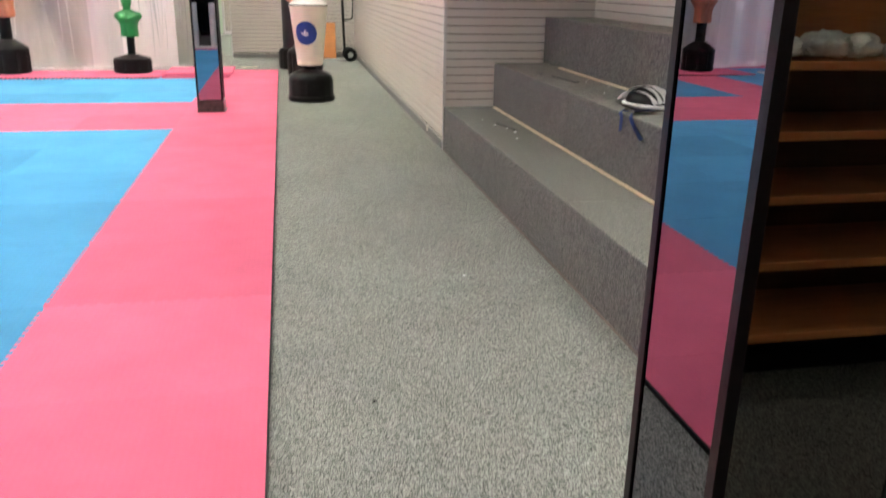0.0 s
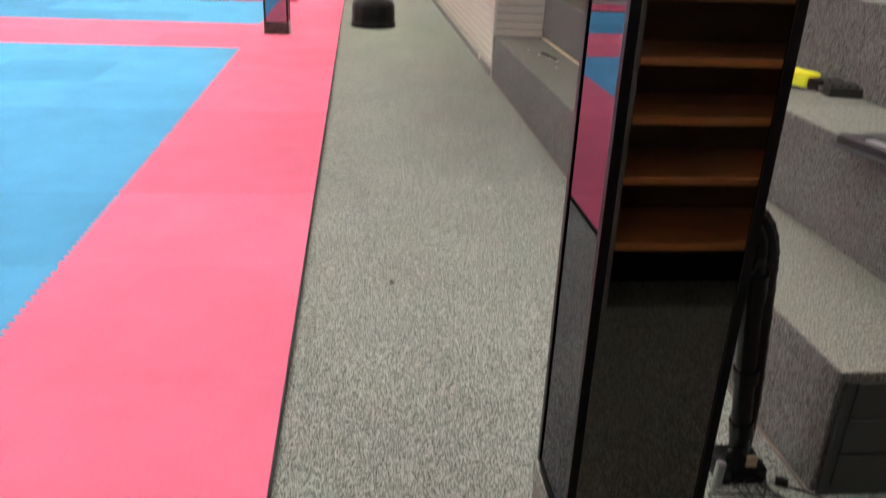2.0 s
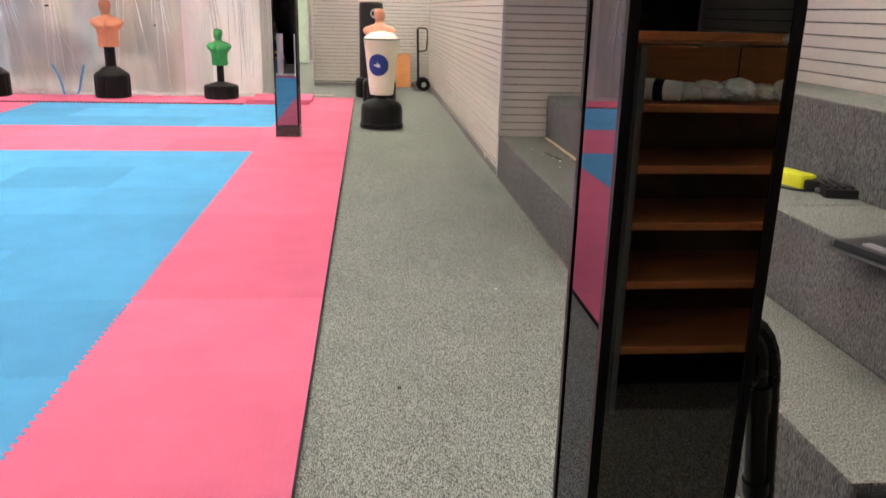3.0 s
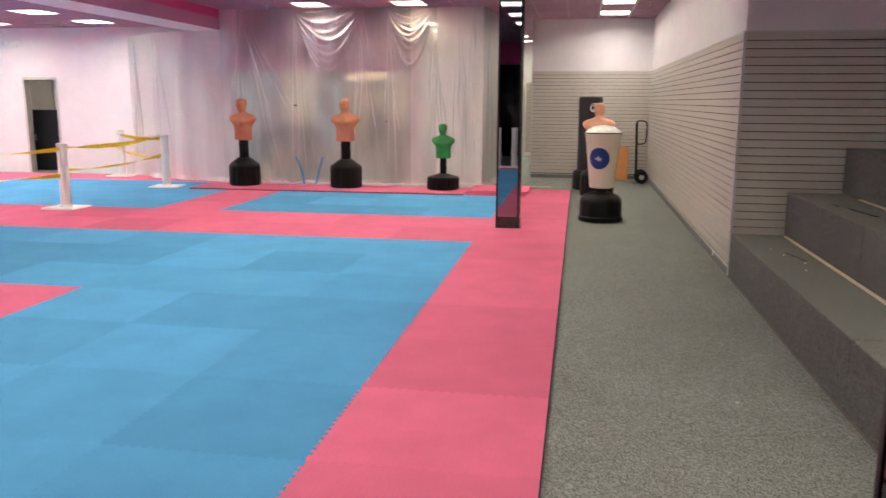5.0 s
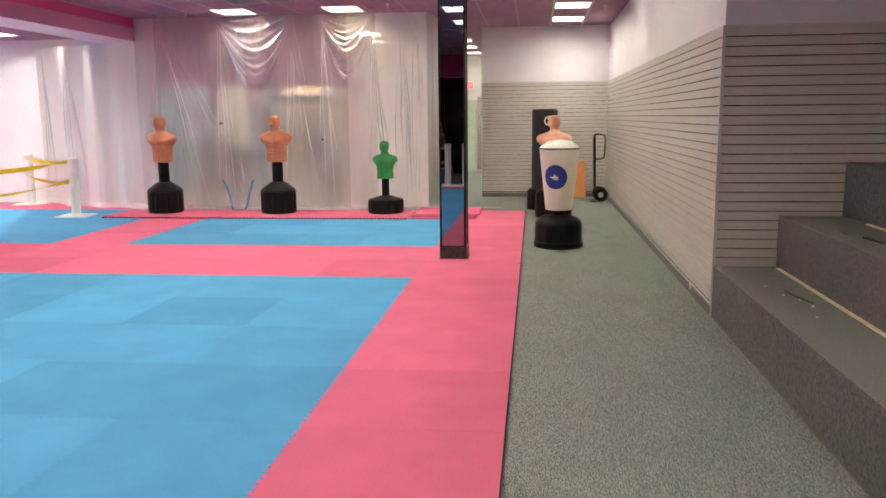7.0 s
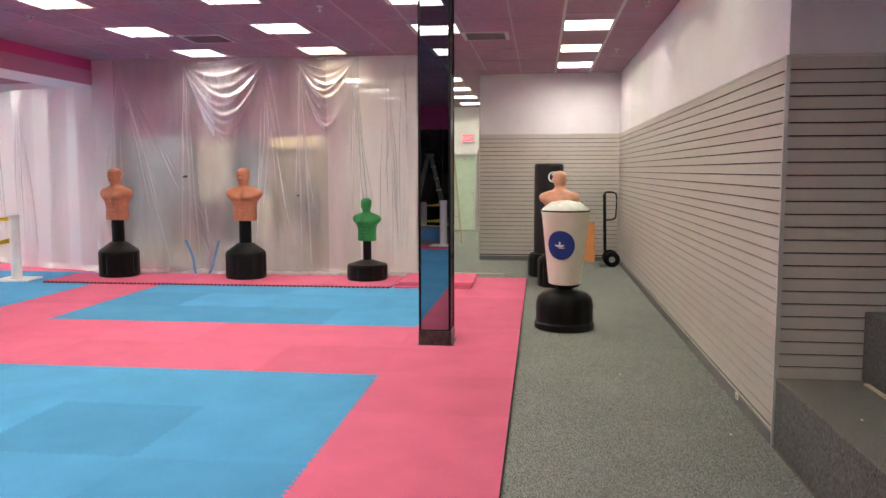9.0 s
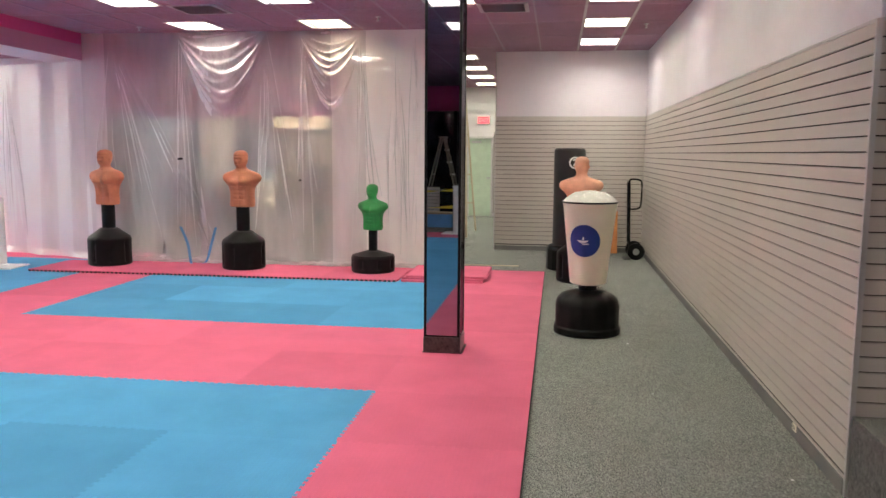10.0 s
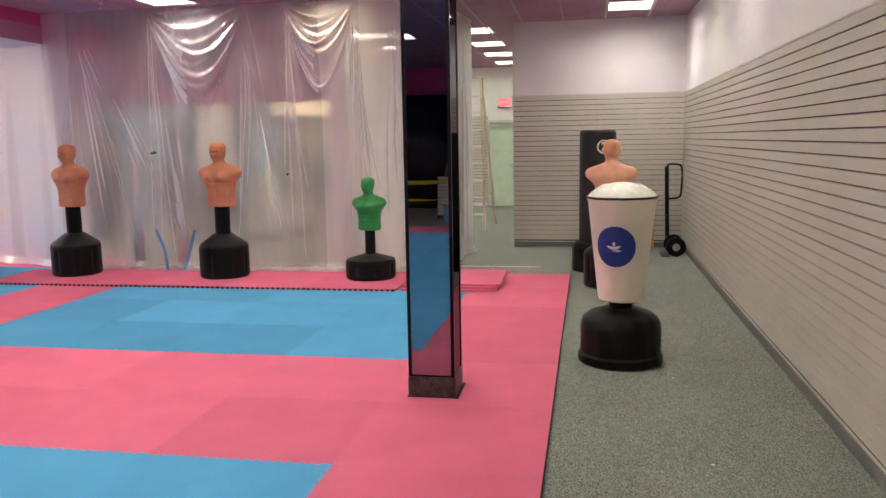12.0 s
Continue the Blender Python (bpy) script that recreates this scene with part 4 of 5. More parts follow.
# ---- white cup-shaped punching bag ----
bag = thing("punching_bag", (0.432, 11.215, FLOOR), label="white cup-shaped punching bag on a black base", category="punching bag")
part("base", lathe([(0.295, 0.0), (0.315, 0.012), (0.315, 0.065), (0.300, 0.082), (0.300, 0.27), (0.285, 0.33), (0.235, 0.375), (0.16, 0.40), (0.10, 0.415)], 48, lobes=8, depth=0.035), M_RUBBER, bag, "black plastic water-filled base", True)
part("neck", lathe([(0.085, 0.40), (0.085, 0.50)], 24), M_RUBBER, bag)
R0, R1, Z0, Z1 = 0.168, 0.256, 0.47, 1.235
part("cup_body", lathe([(R0 - 0.02, Z0), (R0, Z0 + 0.012), (R1 - 0.008, Z1 - 0.02), (R1, Z1 - 0.008), (R1 - 0.004, Z1)], 64), M_CREAM, bag, "", True)
part("rim_band", lathe([(R1, Z1 - 0.002), (R1 + 0.004, Z1 + 0.002), (R1 + 0.004, Z1 + 0.012), (R1 - 0.004, Z1 + 0.015)], 64), M_BLACK, bag, "black piping", True)
lid = lathe([(R1 - 0.006, Z1 + 0.014), (0.225, Z1 + 0.045), (0.14, Z1 + 0.094), (0.05, Z1 + 0.108), (0.004, Z1 + 0.110)], 64)
for vtx in lid.verts:
    a = math.atan2(vtx.co.y, vtx.co.x)
    vtx.co.z += 0.006 * math.sin(9 * a + 40 * vtx.co.xy.length) * min(1, (0.26 - vtx.co.xy.length) * 12)
part("lid", lid, M_LID, bag, "white domed vinyl lid", True)


def on_cup(u, v, lift):
    """A place on the cup's side: u along it, v up, seen from the walkway."""
    z = 0.895 + v
    r = R0 + (R1 - R0) * (z - Z0) / (Z1 - Z0) + lift
    a = math.radians(-104) + u / r
    return (r * math.cos(a), r * math.sin(a), z)


def cup_patch(shape, lift, n=40, rings=6):
    bm = bmesh.new()
    rows = [[bm.verts.new(on_cup(*shape(k / rings, 2 * math.pi * i / n), lift)) for i in range(n)] for k in range(1, rings + 1)]
    mid = bm.verts.new(on_cup(*shape(0, 0), lift))
    for i in range(n):
        bm.faces.new((mid, rows[0][i], rows[0][(i + 1) % n]))
    for a, b in zip(rows, rows[1:]):
        for i in range(n):
            j = (i + 1) % n
            bm.faces.new((a[i], b[i], b[j], a[j]))
    return bm


emblem = part("round_print", cup_patch(lambda k, a: (0.150 * k * math.cos(a), 0.150 * k * math.sin(a)), 0.004), M_LOGO, bag, "round blue printed emblem", True)
part("emblem_swirl", cup_patch(lambda k, a: (-0.012 + 0.052 * k * math.cos(a), -0.008 + 0.012 * k * math.sin(a) + 0.25 * (k * math.cos(a)) ** 2 * 0.05), 0.007), M_PRINT, emblem, "white swirl mark", True)
part("emblem_swirl", cup_patch(lambda k, a: (0.01 + 0.035 * k * math.cos(a), -0.028 + 0.006 * k * math.sin(a)), 0.007), M_PRINT, emblem, "white swirl mark", True)
part("emblem_swirl", cup_patch(lambda k, a: (-0.008 + 0.010 * k * math.cos(a), 0.022 + 0.016 * k * math.sin(a)), 0.007), M_PRINT, emblem, "white swirl mark", True)

# ---- tall black bag ----
tall = thing("punching_bag", (0.30, 15.38, FLOOR), label="tall black cylindrical punching bag on black base", category="punching bag")
part("base", lathe([(0.29, 0.0), (0.31, 0.012), (0.31, 0.30), (0.28, 0.36), (0.15, 0.40)], 16), M_RUBBER, tall)
part("bag_body", lathe([(0.20, 0.36), (0.225, 0.375), (0.225, 1.735), (0.205, 1.76), (0.02, 1.765)], 48), M_VINYL, tall, "", True)


def ring_patch(z, r0, r1, a0=0.0, a1=360.0, lift=0.228, face=-90.0, n=40):
    bm = bmesh.new()
    pr = None
    for i in range(n + 1):
        a = radians(a0 + (a1 - a0) * i / n)
        row = []
        for r in (r0, r1):
            th = radians(face) + r * math.cos(a) / lift
            row.append(bm.verts.new((lift * math.cos(th), lift * math.sin(th), z + r * math.sin(a))))
        if pr:
            bm.faces.new((pr[0], pr[1], row[1], row[0]))
        pr = row
    return bm


for z, r in ((1.56, 0.085), (1.17, 0.07)):
    part("ring_print", ring_patch(z, r * 0.78, r, face=-72), M_PRINT, tall, "white ring emblem")
    numeral = bpy.data.curves.new("numeral", "FONT")
    numeral.body, numeral.size, numeral.align_x, numeral.align_y, numeral.extrude, numeral.offset = "2", r * 1.55, "CENTER", "CENTER", 0.001, 0.004
    numeral.materials.append(M_PRINT)
    ob = new("numeral", numeral)
    ob.parent = tall
    ob.matrix_basis = pose(0.2295 * math.cos(radians(-72)), 0.2295 * math.sin(radians(-72)), z, 90, 0, 18)

# ---- hand truck and board by the back wall ----
truck = thing("hand_truck", (1.30, 16.80, FLOOR), label="black tubular hand truck with two rubber wheels", category="hand truck")
for y in (-0.14, 0.14):
    part("rail", tube(bmesh.new(), [(0.0, y, 0.06), (-0.03, y, 1.24)], 0.016), M_RUBBER, truck)
    wheel = part("wheel", lathe([(0.05, -0.035), (0.115, -0.035), (0.135, -0.018), (0.135, 0.018), (0.115, 0.035), (0.05, 0.035)], 32), M_RUBBER, truck, "black rubber tyre", True)
    wheel.matrix_basis = pose(0.10, y * 1.35, 0.135, 90)
    part("hub", lathe([(0.052, -0.038), (0.052, 0.038)], 20), M_STEEL, wheel, "metal hub")
part("handle", tube(bmesh.new(), curve_pts([(-0.03, -0.14, 1.22), (-0.025, -0.13, 1.275), (0.02, -0.12, 1.29), (0.13, -0.12, 1.275), (0.165, -0.12, 1.20), (0.16, -0.12, 0.92), (0.13, -0.12, 0.83), (0.02, -0.12, 0.81), (-0.02, -0.13, 0.82)], 6), 0.014), M_RUBBER, truck, "looped handle", True)
part("handle", tube(bmesh.new(), [(-0.03, -0.14, 1.24), (-0.03, 0.14, 1.24)], 0.014), M_RUBBER, truck)
for z in (0.25, 0.55, 0.85):
    part("crossbar", rod((-0.01, -0.14, z), (-0.01, 0.14, z), 0.012), M_RUBBER, truck)
part("axle", rod((0.10, -0.2, 0.135), (0.10, 0.2, 0.135), 0.012), M_STEEL, truck)
part("strut", boxes((0.0, 0.10, -0.13, -0.11, 0.10, 0.16), (0.0, 0.10, 0.11, 0.13, 0.10, 0.16)), M_RUBBER, truck)
part("toe_plate", boxes((-0.09, 0.02, -0.2, 0.2, 0.0, 0.008)), M_RUBBER, truck)
bm = boxes((-0.16, 0.16, -0.012, 0.012, 0, 0.72), bev=0.006)
solid("board", bm, M_ORANGE, label="orange board leaning on the slatwall", category="board").matrix_basis = pose(1.005, 17.42, FLOOR, -9)

# ---- barrier posts and tape ----
def post():
    ob = thing("barrier_post", label="white pipe barrier post on a square base", category="barrier post", group="barrier posts")
    pipe = part("pipe", lathe([(0.075, 0.02), (0.075, 0.965), (0.06, 0.975)], 24), M_PLASTIC, ob, "", True)
    part("cap", lathe([(0.082, 0.945), (0.082, 0.98), (0.06, 0.992)], 24), M_PLASTIC, pipe, "", True)
    part("base", boxes((-0.27, 0.27, -0.24, 0.24, 0, 0.02), bev=0.004), M_PLASTIC, ob, "flat white base board")
    part("collar", lathe([(0.10, 0.02), (0.10, 0.035), (0.076, 0.05)], 24), M_PLASTIC, ob)
    return ob


POSTS = [(-7.66, 10.74, 0.0), (-7.70, 13.88, 0.0), (-9.76, 15.75, 0.0), (-13.4, 9.9, 0.0), (-1.92, 0.26, 0.0), (-1.50, 0.30, 0.0), (-4.6, 0.2, 0.0)]
p0 = post()
p0.matrix_basis = pose(*POSTS[0])
for p in POSTS[1:]:
    copy_thing(p0, pose(*p, 0, 0, 4))


def tape(a, b, za, zb, sag=0.05, twist=3.0):
    bm = bmesh.new()
    pr = None
    a, b = Vector(POSTS[a]), Vector(POSTS[b])
    n = 40
    d = (b - a).normalized()
    side = Vector((-d.y, d.x, 0))
    for i in range(n + 1):
        t = i / n
        c = a.lerp(b, t) + Vector((0, 0, za + (zb - za) * t - sag * 4 * t * (1 - t))) + side * 0.079
        ang = twist * math.sin(3.1 * t) + 0.3
        w = (Vector((0, 0, 1)) * math.cos(ang) + side * math.sin(ang)) * 0.036
        row = [bm.verts.new(c + w), bm.verts.new(c - w)]
        if pr:
            bm.faces.new((pr[0], row[0], row[1], pr[1]))
        pr = row
    bmesh.ops.solidify(bm, geom=bm.faces[:], thickness=0.0008)
    return solid("barrier_tape", bm, M_TAPE, label="yellow caution tape strung between white posts", category="barrier tape", group="barrier tapes")


for a, b in ((0, 1), (1, 2)):
    tape(a, b, 0.93, 0.93, 0.05)
    tape(a, b, 0.58, 0.60, 0.06, 2.0)
tape(0, 3, 0.90, 0.55, 0.08)
tape(0, 3, 0.50, 0.15, 0.05)
tape(4, 6, 0.90, 0.92, 0.06)
tape(4, 6, 0.55, 0.58, 0.05, 2.0)

# ---- shelf counter behind the walker, seen in the pillar's mirror ----
SX0, SX1, SYF, SYB = 1.27, 2.95, -0.34, -0.80
shelf = thing("shelf_counter", label="oak shelf counter with open bays and glass top", category="shelf counter")
part("upright", boxes((SX0, SX0 + 0.025, SYB, SYF - 0.004, FLOOR + 0.004, 1.515)), M_COVE, shelf, "grey metal side")
part("upright", boxes((SX1 - 0.025, SX1, SYB, SYF - 0.004, FLOOR + 0.004, 1.515)), M_TRIM, shelf, "grey metal side")
part("back_panel", boxes((SX0 + 0.025, SX1 - 0.025, SYB, SYB + 0.015, 1.27, 1.515)), M_WOOD, shelf)
# Below the top bay, the bays' shade is painted on the panel.
part("back_panel", boxes((SX0 + 0.025, SX1 - 0.025, SYB, SYB + 0.015, 0.25, 1.268)), M_WOOD_SHADED, shelf, "back panel with bay shade in its colour")
part("toe_panel", boxes((SX0 + 0.025, SX1 - 0.025, -0.66, -0.62, FLOOR + 0.004, 0.232)), M_BLACK, shelf, "black recessed toe panel")
for z in (0.26, 0.55, 0.80, 1.03, 1.27):
    part("shelf", boxes((SX0 + 0.026, SX1 - 0.026, SYB + 0.016, SYF - 0.012, z, z + 0.026)), M_WOOD, shelf)
    part("shelf_edge", boxes((SX0 + 0.026, SX1 - 0.026, SYF - 0.011, SYF, z - 0.002, z + 0.030), bev=0.003), M_WOOD_EDGE, shelf)
part("divider_slot", boxes((1.86, 1.866, SYB + 0.016, SYB + 0.020, 1.30, 1.51)), M_BLACK, shelf)
part("glass_top", boxes((SX0 - 0.01, SX1 + 0.01, SYB - 0.01, SYF + 0.01, 1.516, 1.526)), M_GLASS, shelf, "green-edged glass top")
part("top_rail", boxes((SX0, SX1, SYB - 0.04, SYB + 0.03, 1.527, 1.56)), M_WOOD, shelf)
roll = thing("wrapped_roll", (1.36, -0.46, 1.300), label="white rolled sheet held with a black band", category="roll")
bm = lathe([(0.016, -0.12), (0.038, -0.116), (0.042, 0.0), (0.038, 0.116), (0.016, 0.12)], 24)
bmesh.ops.transform(bm, matrix=pose(0, 0, 0.045, 0, 90, 35), verts=bm.verts)
rolled = part("sheet", bm, M_HELMET, roll, "", True)
bm = lathe([(0.040, -0.02), (0.045, -0.018), (0.045, 0.018), (0.040, 0.02)], 24)
bmesh.ops.transform(bm, matrix=pose(0.03, 0.021, 0.045, 0, 90, 35), verts=bm.verts)
part("band", bm, M_BLACK, rolled)


def bundle(x, y, z, r, seed, label):
    """A crumpled clear plastic bundle."""
    bm = bmesh.new()
    bmesh.ops.create_icosphere(bm, subdivisions=4, radius=1.0)
    off = Vector((seed * 7.3, seed * 1.9, 0))
    for vtx in bm.verts:
        c = vtx.co.copy()
        k = 1 + 0.22 * noise.noise(c * 1.6 + off) + 0.16 * abs(noise.noise(c * 5 + off)) + 0.05 * noise.noise(c * 13 + off)
        vtx.co = Vector((c.x * r * 1.35 * k, c.y * r * k, max(c.z, -0.72) * r * 0.72 * k))
    low = min(vv.co.z for vv in bm.verts)
    for vtx in bm.verts:
        vtx.co.z -= low
    ob = solid("plastic_bundle", bm, M_FILM, True, label=label, category="plastic bundle", group="bundles on the shelf counter")
    ob.location = (x, y, z)
    return ob


for i, (x, r) in enumerate(((1.50, 0.055), (1.60, 0.058), (1.71, 0.064), (1.82, 0.052), (1.96, 0.07), (2.12, 0.062), (2.27, 0.05))):
    bundle(x, -0.46 - 0.02 * (i % 2), 1.299, r, i + 1, "crumpled clear plastic bag on the top shelf")
bundle(1.95, -0.5, 1.527, 0.032, 11, "crumpled white plastic bag on the glass top")

# ---- vacuum wand and its cable behind the near pillar ----
vac = thing("vacuum_wand", label="black vacuum wand with floor nozzle leaning on pillar", category="vacuum cleaner")
part("wand", tube(bmesh.new(), curve_pts([(1.385, 1.53, 0.06), (1.36, 1.515, 0.22), (1.325, 1.50, 0.45), (1.295, 1.485, 0.66)], 6), 0.030, 20), M_GLOSSBLACK, vac, "", True)
part("handle", tube(bmesh.new(), curve_pts([(1.295, 1.485, 0.64), (1.285, 1.478, 0.72), (1.272, 1.47, 0.79), (1.24, 1.462, 0.832), (1.20, 1.455, 0.835), (1.165, 1.452, 0.80)], 6), 0.026, 20), M_GLOSSBLACK, vac, "curved grip", True)
for a, b, r in (((1.302, 1.488, 0.60), (1.292, 1.483, 0.68), 0.036), ((1.345, 1.508, 0.33), (1.338, 1.505, 0.37), 0.037), ((1.378, 1.525, 0.13), (1.368, 1.52, 0.18), 0.036)):
    part("collar", rod(a, b, r, 20), M_GLOSSBLACK, vac, "", True)
HOSE = [(1.405, 1.535, 0.09), (1.392, 1.522, 0.25), (1.365, 1.507, 0.46), (1.338, 1.490, 0.64), (1.318, 1.478, 0.75), (1.285, 1.468, 0.825), (1.235, 1.455, 0.868), (1.185, 1.447, 0.85)]
pts = curve_pts(HOSE, 10)
hose = part("hose", tube(bmesh.new(), pts, 0.021, 16), M_GLOSSBLACK, vac, "black ribbed hose", True)
for a, b in zip(pts[4:-3:5], pts[5:-2:5]):
    a, b = Vector(a), Vector(b)
    part("rib", rod(a, a + (b - a).normalized() * 0.006, 0.0225, 14), M_GLOSSBLACK, hose, "", True)
nozzle = part("nozzle", boxes((1.31, 1.46, 1.47, 1.60, FLOOR, 0.035), bev=0.012), M_GLOSSBLACK, vac, "black floor nozzle", True)
part("label_patch", boxes((1.392, 1.425, 1.482, 1.4865, 0.036, 0.075)), M_CARD, nozzle, "beige label")
part("pivot", rod((1.36, 1.49, 0.06), (1.42, 1.58, 0.06), 0.03, 16), M_GLOSSBLACK, vac)
part("spring", rod((1.295, 1.455, -0.01), (1.30, 1.46, 0.07), 0.015, 14), M_STEEL, vac, "bright ribbed fitting")


def cable(knots, r, label):
    bm = tube(bmesh.new(), curve_pts(knots, 8), r, 7)
    return solid("cable", bm, M_CABLE, True, label=label, category="cable", group="cables on the carpet")


zc = FLOOR + 0.010
COIL = "black power cable lying in loose coils"
for k, (label, plan) in enumerate((
        (COIL, [(1.26, 1.42), (1.26, 1.30), (1.26, 1.17), (1.25, 1.08), (1.18, 1.0), (1.11, 0.97), (1.06, 1.0), (1.055, 1.07)]),
        (COIL, [(1.50, 1.58), (1.45, 1.45), (1.36, 1.31), (1.28, 1.13), (1.27, 1.02), (1.31, 0.95), (1.36, 0.94), (1.45, 1.0), (1.50, 1.14), (1.48, 1.29), (1.45, 1.49)]),
        (COIL, [(1.39, 1.48), (1.39, 1.33), (1.40, 1.22), (1.46, 1.15), (1.53, 1.12), (1.59, 1.16), (1.58, 1.22), (1.51, 1.36), (1.41, 1.50)]),
        (COIL, [(1.51, 1.46), (1.58, 1.41), (1.62, 1.35), (1.60, 1.28), (1.55, 1.22), (1.49, 1.21), (1.43, 1.35), (1.42, 1.45)]),
        (COIL, [(1.26, 1.43), (1.38, 1.42), (1.46, 1.41), (1.47, 1.38), (1.43, 1.35), (1.33, 1.33), (1.27, 1.36), (1.26, 1.41)]),
        ("black cable looped beside the pillar's plinth", [(1.15, 1.25), (1.16, 1.19), (1.15, 1.14), (1.12, 1.11), (1.095, 1.13)]),
        (COIL, [(1.21, 1.34), (1.25, 1.29), (1.30, 1.27), (1.35, 1.31), (1.37, 1.38), (1.35, 1.47), (1.30, 1.49)]))):
    cable([(x, y, zc - 0.002 + 0.0025 * ((i + k) % 3)) for i, (x, y) in enumerate(plan)], 0.0038, label)
plug = thing("power_plug", (1.505, 1.462, FLOOR + 0.006), -25, label="black two-pin plug at the cable's end", category="plug")
part("body", boxes((-0.018, 0.018, -0.012, 0.012, 0, 0.022), bev=0.004), M_RUBBER, plug)
for e in (-0.006, 0.006):
    part("pin", boxes((0.018, 0.036, e - 0.0025, e + 0.0025, 0.010, 0.013)), M_STEEL, plug, "bright metal pin")

# ---- things on the benches ----
helmet = thing("helmet", (2.30, 4.80, 0.809), 20, label="white vented sports helmet with black pads", category="helmet")
bm = bmesh.new()
bmesh.ops.create_uvsphere(bm, u_segments=36, v_segments=20, radius=1.0)
bmesh.ops.delete(bm, geom=[vv for vv in bm.verts if vv.co.z < -0.25], context="VERTS")
for vtx in bm.verts:
    c = vtx.co
    vtx.co = Vector((c.x * 0.11, c.y * 0.155, (c.z + 0.25) * 0.105))
part("liner", bm, M_BLACK, helmet, "black foam liner", True)
for i in range(5):
    bm = bmesh.new()
    x0 = -0.085 + i * 0.0425
    pr = None
    for j in range(15):
        a = math.pi * (0.06 + 0.88 * j / 14)
        yy, zz = -0.16 * math.cos(a), 0.026 + 0.112 * math.sin(a) * math.sqrt(max(0.05, 1 - (x0 / 0.125) ** 2))
        w = 0.0165 + 0.0045 * math.sin(j * 1.4 + i)
        row = [bm.verts.new((x0 - w, yy, zz)), bm.verts.new((x0 + w, yy, zz))]
        if pr:
            bm.faces.new((pr[0], pr[1], row[1], row[0]))
        pr = row
    bmesh.ops.solidify(bm, geom=bm.faces[:], thickness=0.010)
    part("shell_rib", bm, M_HELMET, helmet, "white shell rib", True)
bm = bmesh.new()
tube(bm, [(0.118 * math.cos(a), 0.163 * math.sin(a), 0.022) for a in (2 * math.pi * i / 32 for i in range(33))], 0.013, 8)
part("rim", bm, M_HELMET, helmet, "", True)
for i, (dx, dz, dy) in enumerate(((0.0, -0.16, 0.05), (0.05, -0.20, -0.10))):
    bm = bmesh.new()
    pr = None
    pts = curve_pts([(2.24, 4.62 - 0.05 * i, 0.822), (2.12, 4.60 - 0.04 * i, 0.820), (2.060, 4.58 + dy, 0.815), (2.052, 4.55 + dy, 0.78), (2.050, 4.50 + 2 * dy, 0.70)], 6)
    for p in pts:
        row = [bm.verts.new(p + Vector((0, -0.022, 0.012))), bm.verts.new(p + Vector((0, 0.022, -0.004)))]
        if pr:
            bm.faces.new((pr[0], pr[1], row[1], row[0]))
        pr = row
    bmesh.ops.solidify(bm, geom=bm.faces[:], thickness=0.004)
    solid("strap", bm, M_NAVY, True, label="navy blue webbing strap hanging over bench edge", category="strap", group="straps on the bench")

tool = thing("power_tool", (2.40, 3.42, 0.809), 15, label="yellow and black power tool with its lead", category="power tool")
part("body", boxes((-0.05, 0.05, -0.11, 0.11, 0, 0.075), bev=0.02), M_YELLOW, tool, "", True)
part("grip", boxes((-0.035, 0.045, -0.19, -0.10, 0.004, 0.055), bev=0.014), M_RUBBER, tool, "", True)
part("lead", tube(bmesh.new(), curve_pts([(-0.04, 0.05, 0.01), (-0.12, 0.0, 0.008), (-0.09, -0.12, 0.008), (0.0, -0.18, 0.01)]), 0.006, 7), M_CABLE, tool)
case = thing("black_case", (2.52, 3.23, 0.809), -12, label="small black ribbed plastic case", category="case")
part("body", boxes((-0.09, 0.09, -0.13, 0.13, 0.0, 0.045), bev=0.008), M_VINYL, case, "", True)
for i in range(5):
    part("rib", boxes((-0.085 + i * 0.038, -0.070 + i * 0.038, -0.11, 0.11, 0.045, 0.056), bev=0.003), M_VINYL, case)
part("latch", boxes((-0.105, -0.090, -0.05, 0.05, 0.012, 0.03), bev=0.003), M_STEEL, case)
folder = thing("folder", (2.10, 2.14, 0.809), 12, label="black folder of papers jutting over the bench edge", category="folder")
part("cover", boxes((-0.12, 0.18, -0.22, 0.22, 0.0, 0.004)), M_DARKGREY, folder, "grey lower sheet")
part("cover", boxes((-0.09, 0.18, -0.20, 0.20, 0.0065, 0.035), bev=0.004), M_VINYL, folder)
part("clasp", boxes((-0.06, -0.02, -0.10, 0.10, 0.0355, 0.044), bev=0.003), M_STEEL, folder, "steel clasp")


def scrap(x, y, z, length, w, turn, mat, label):
    ob = solid("scrap_strip", boxes((-w / 2, w / 2, -length / 2, length / 2, 0, 0.006)), mat, label=label, category="scrap", group="scraps on the benches")
    ob.matrix_basis = pose(x, y, z, 0, 0, turn)


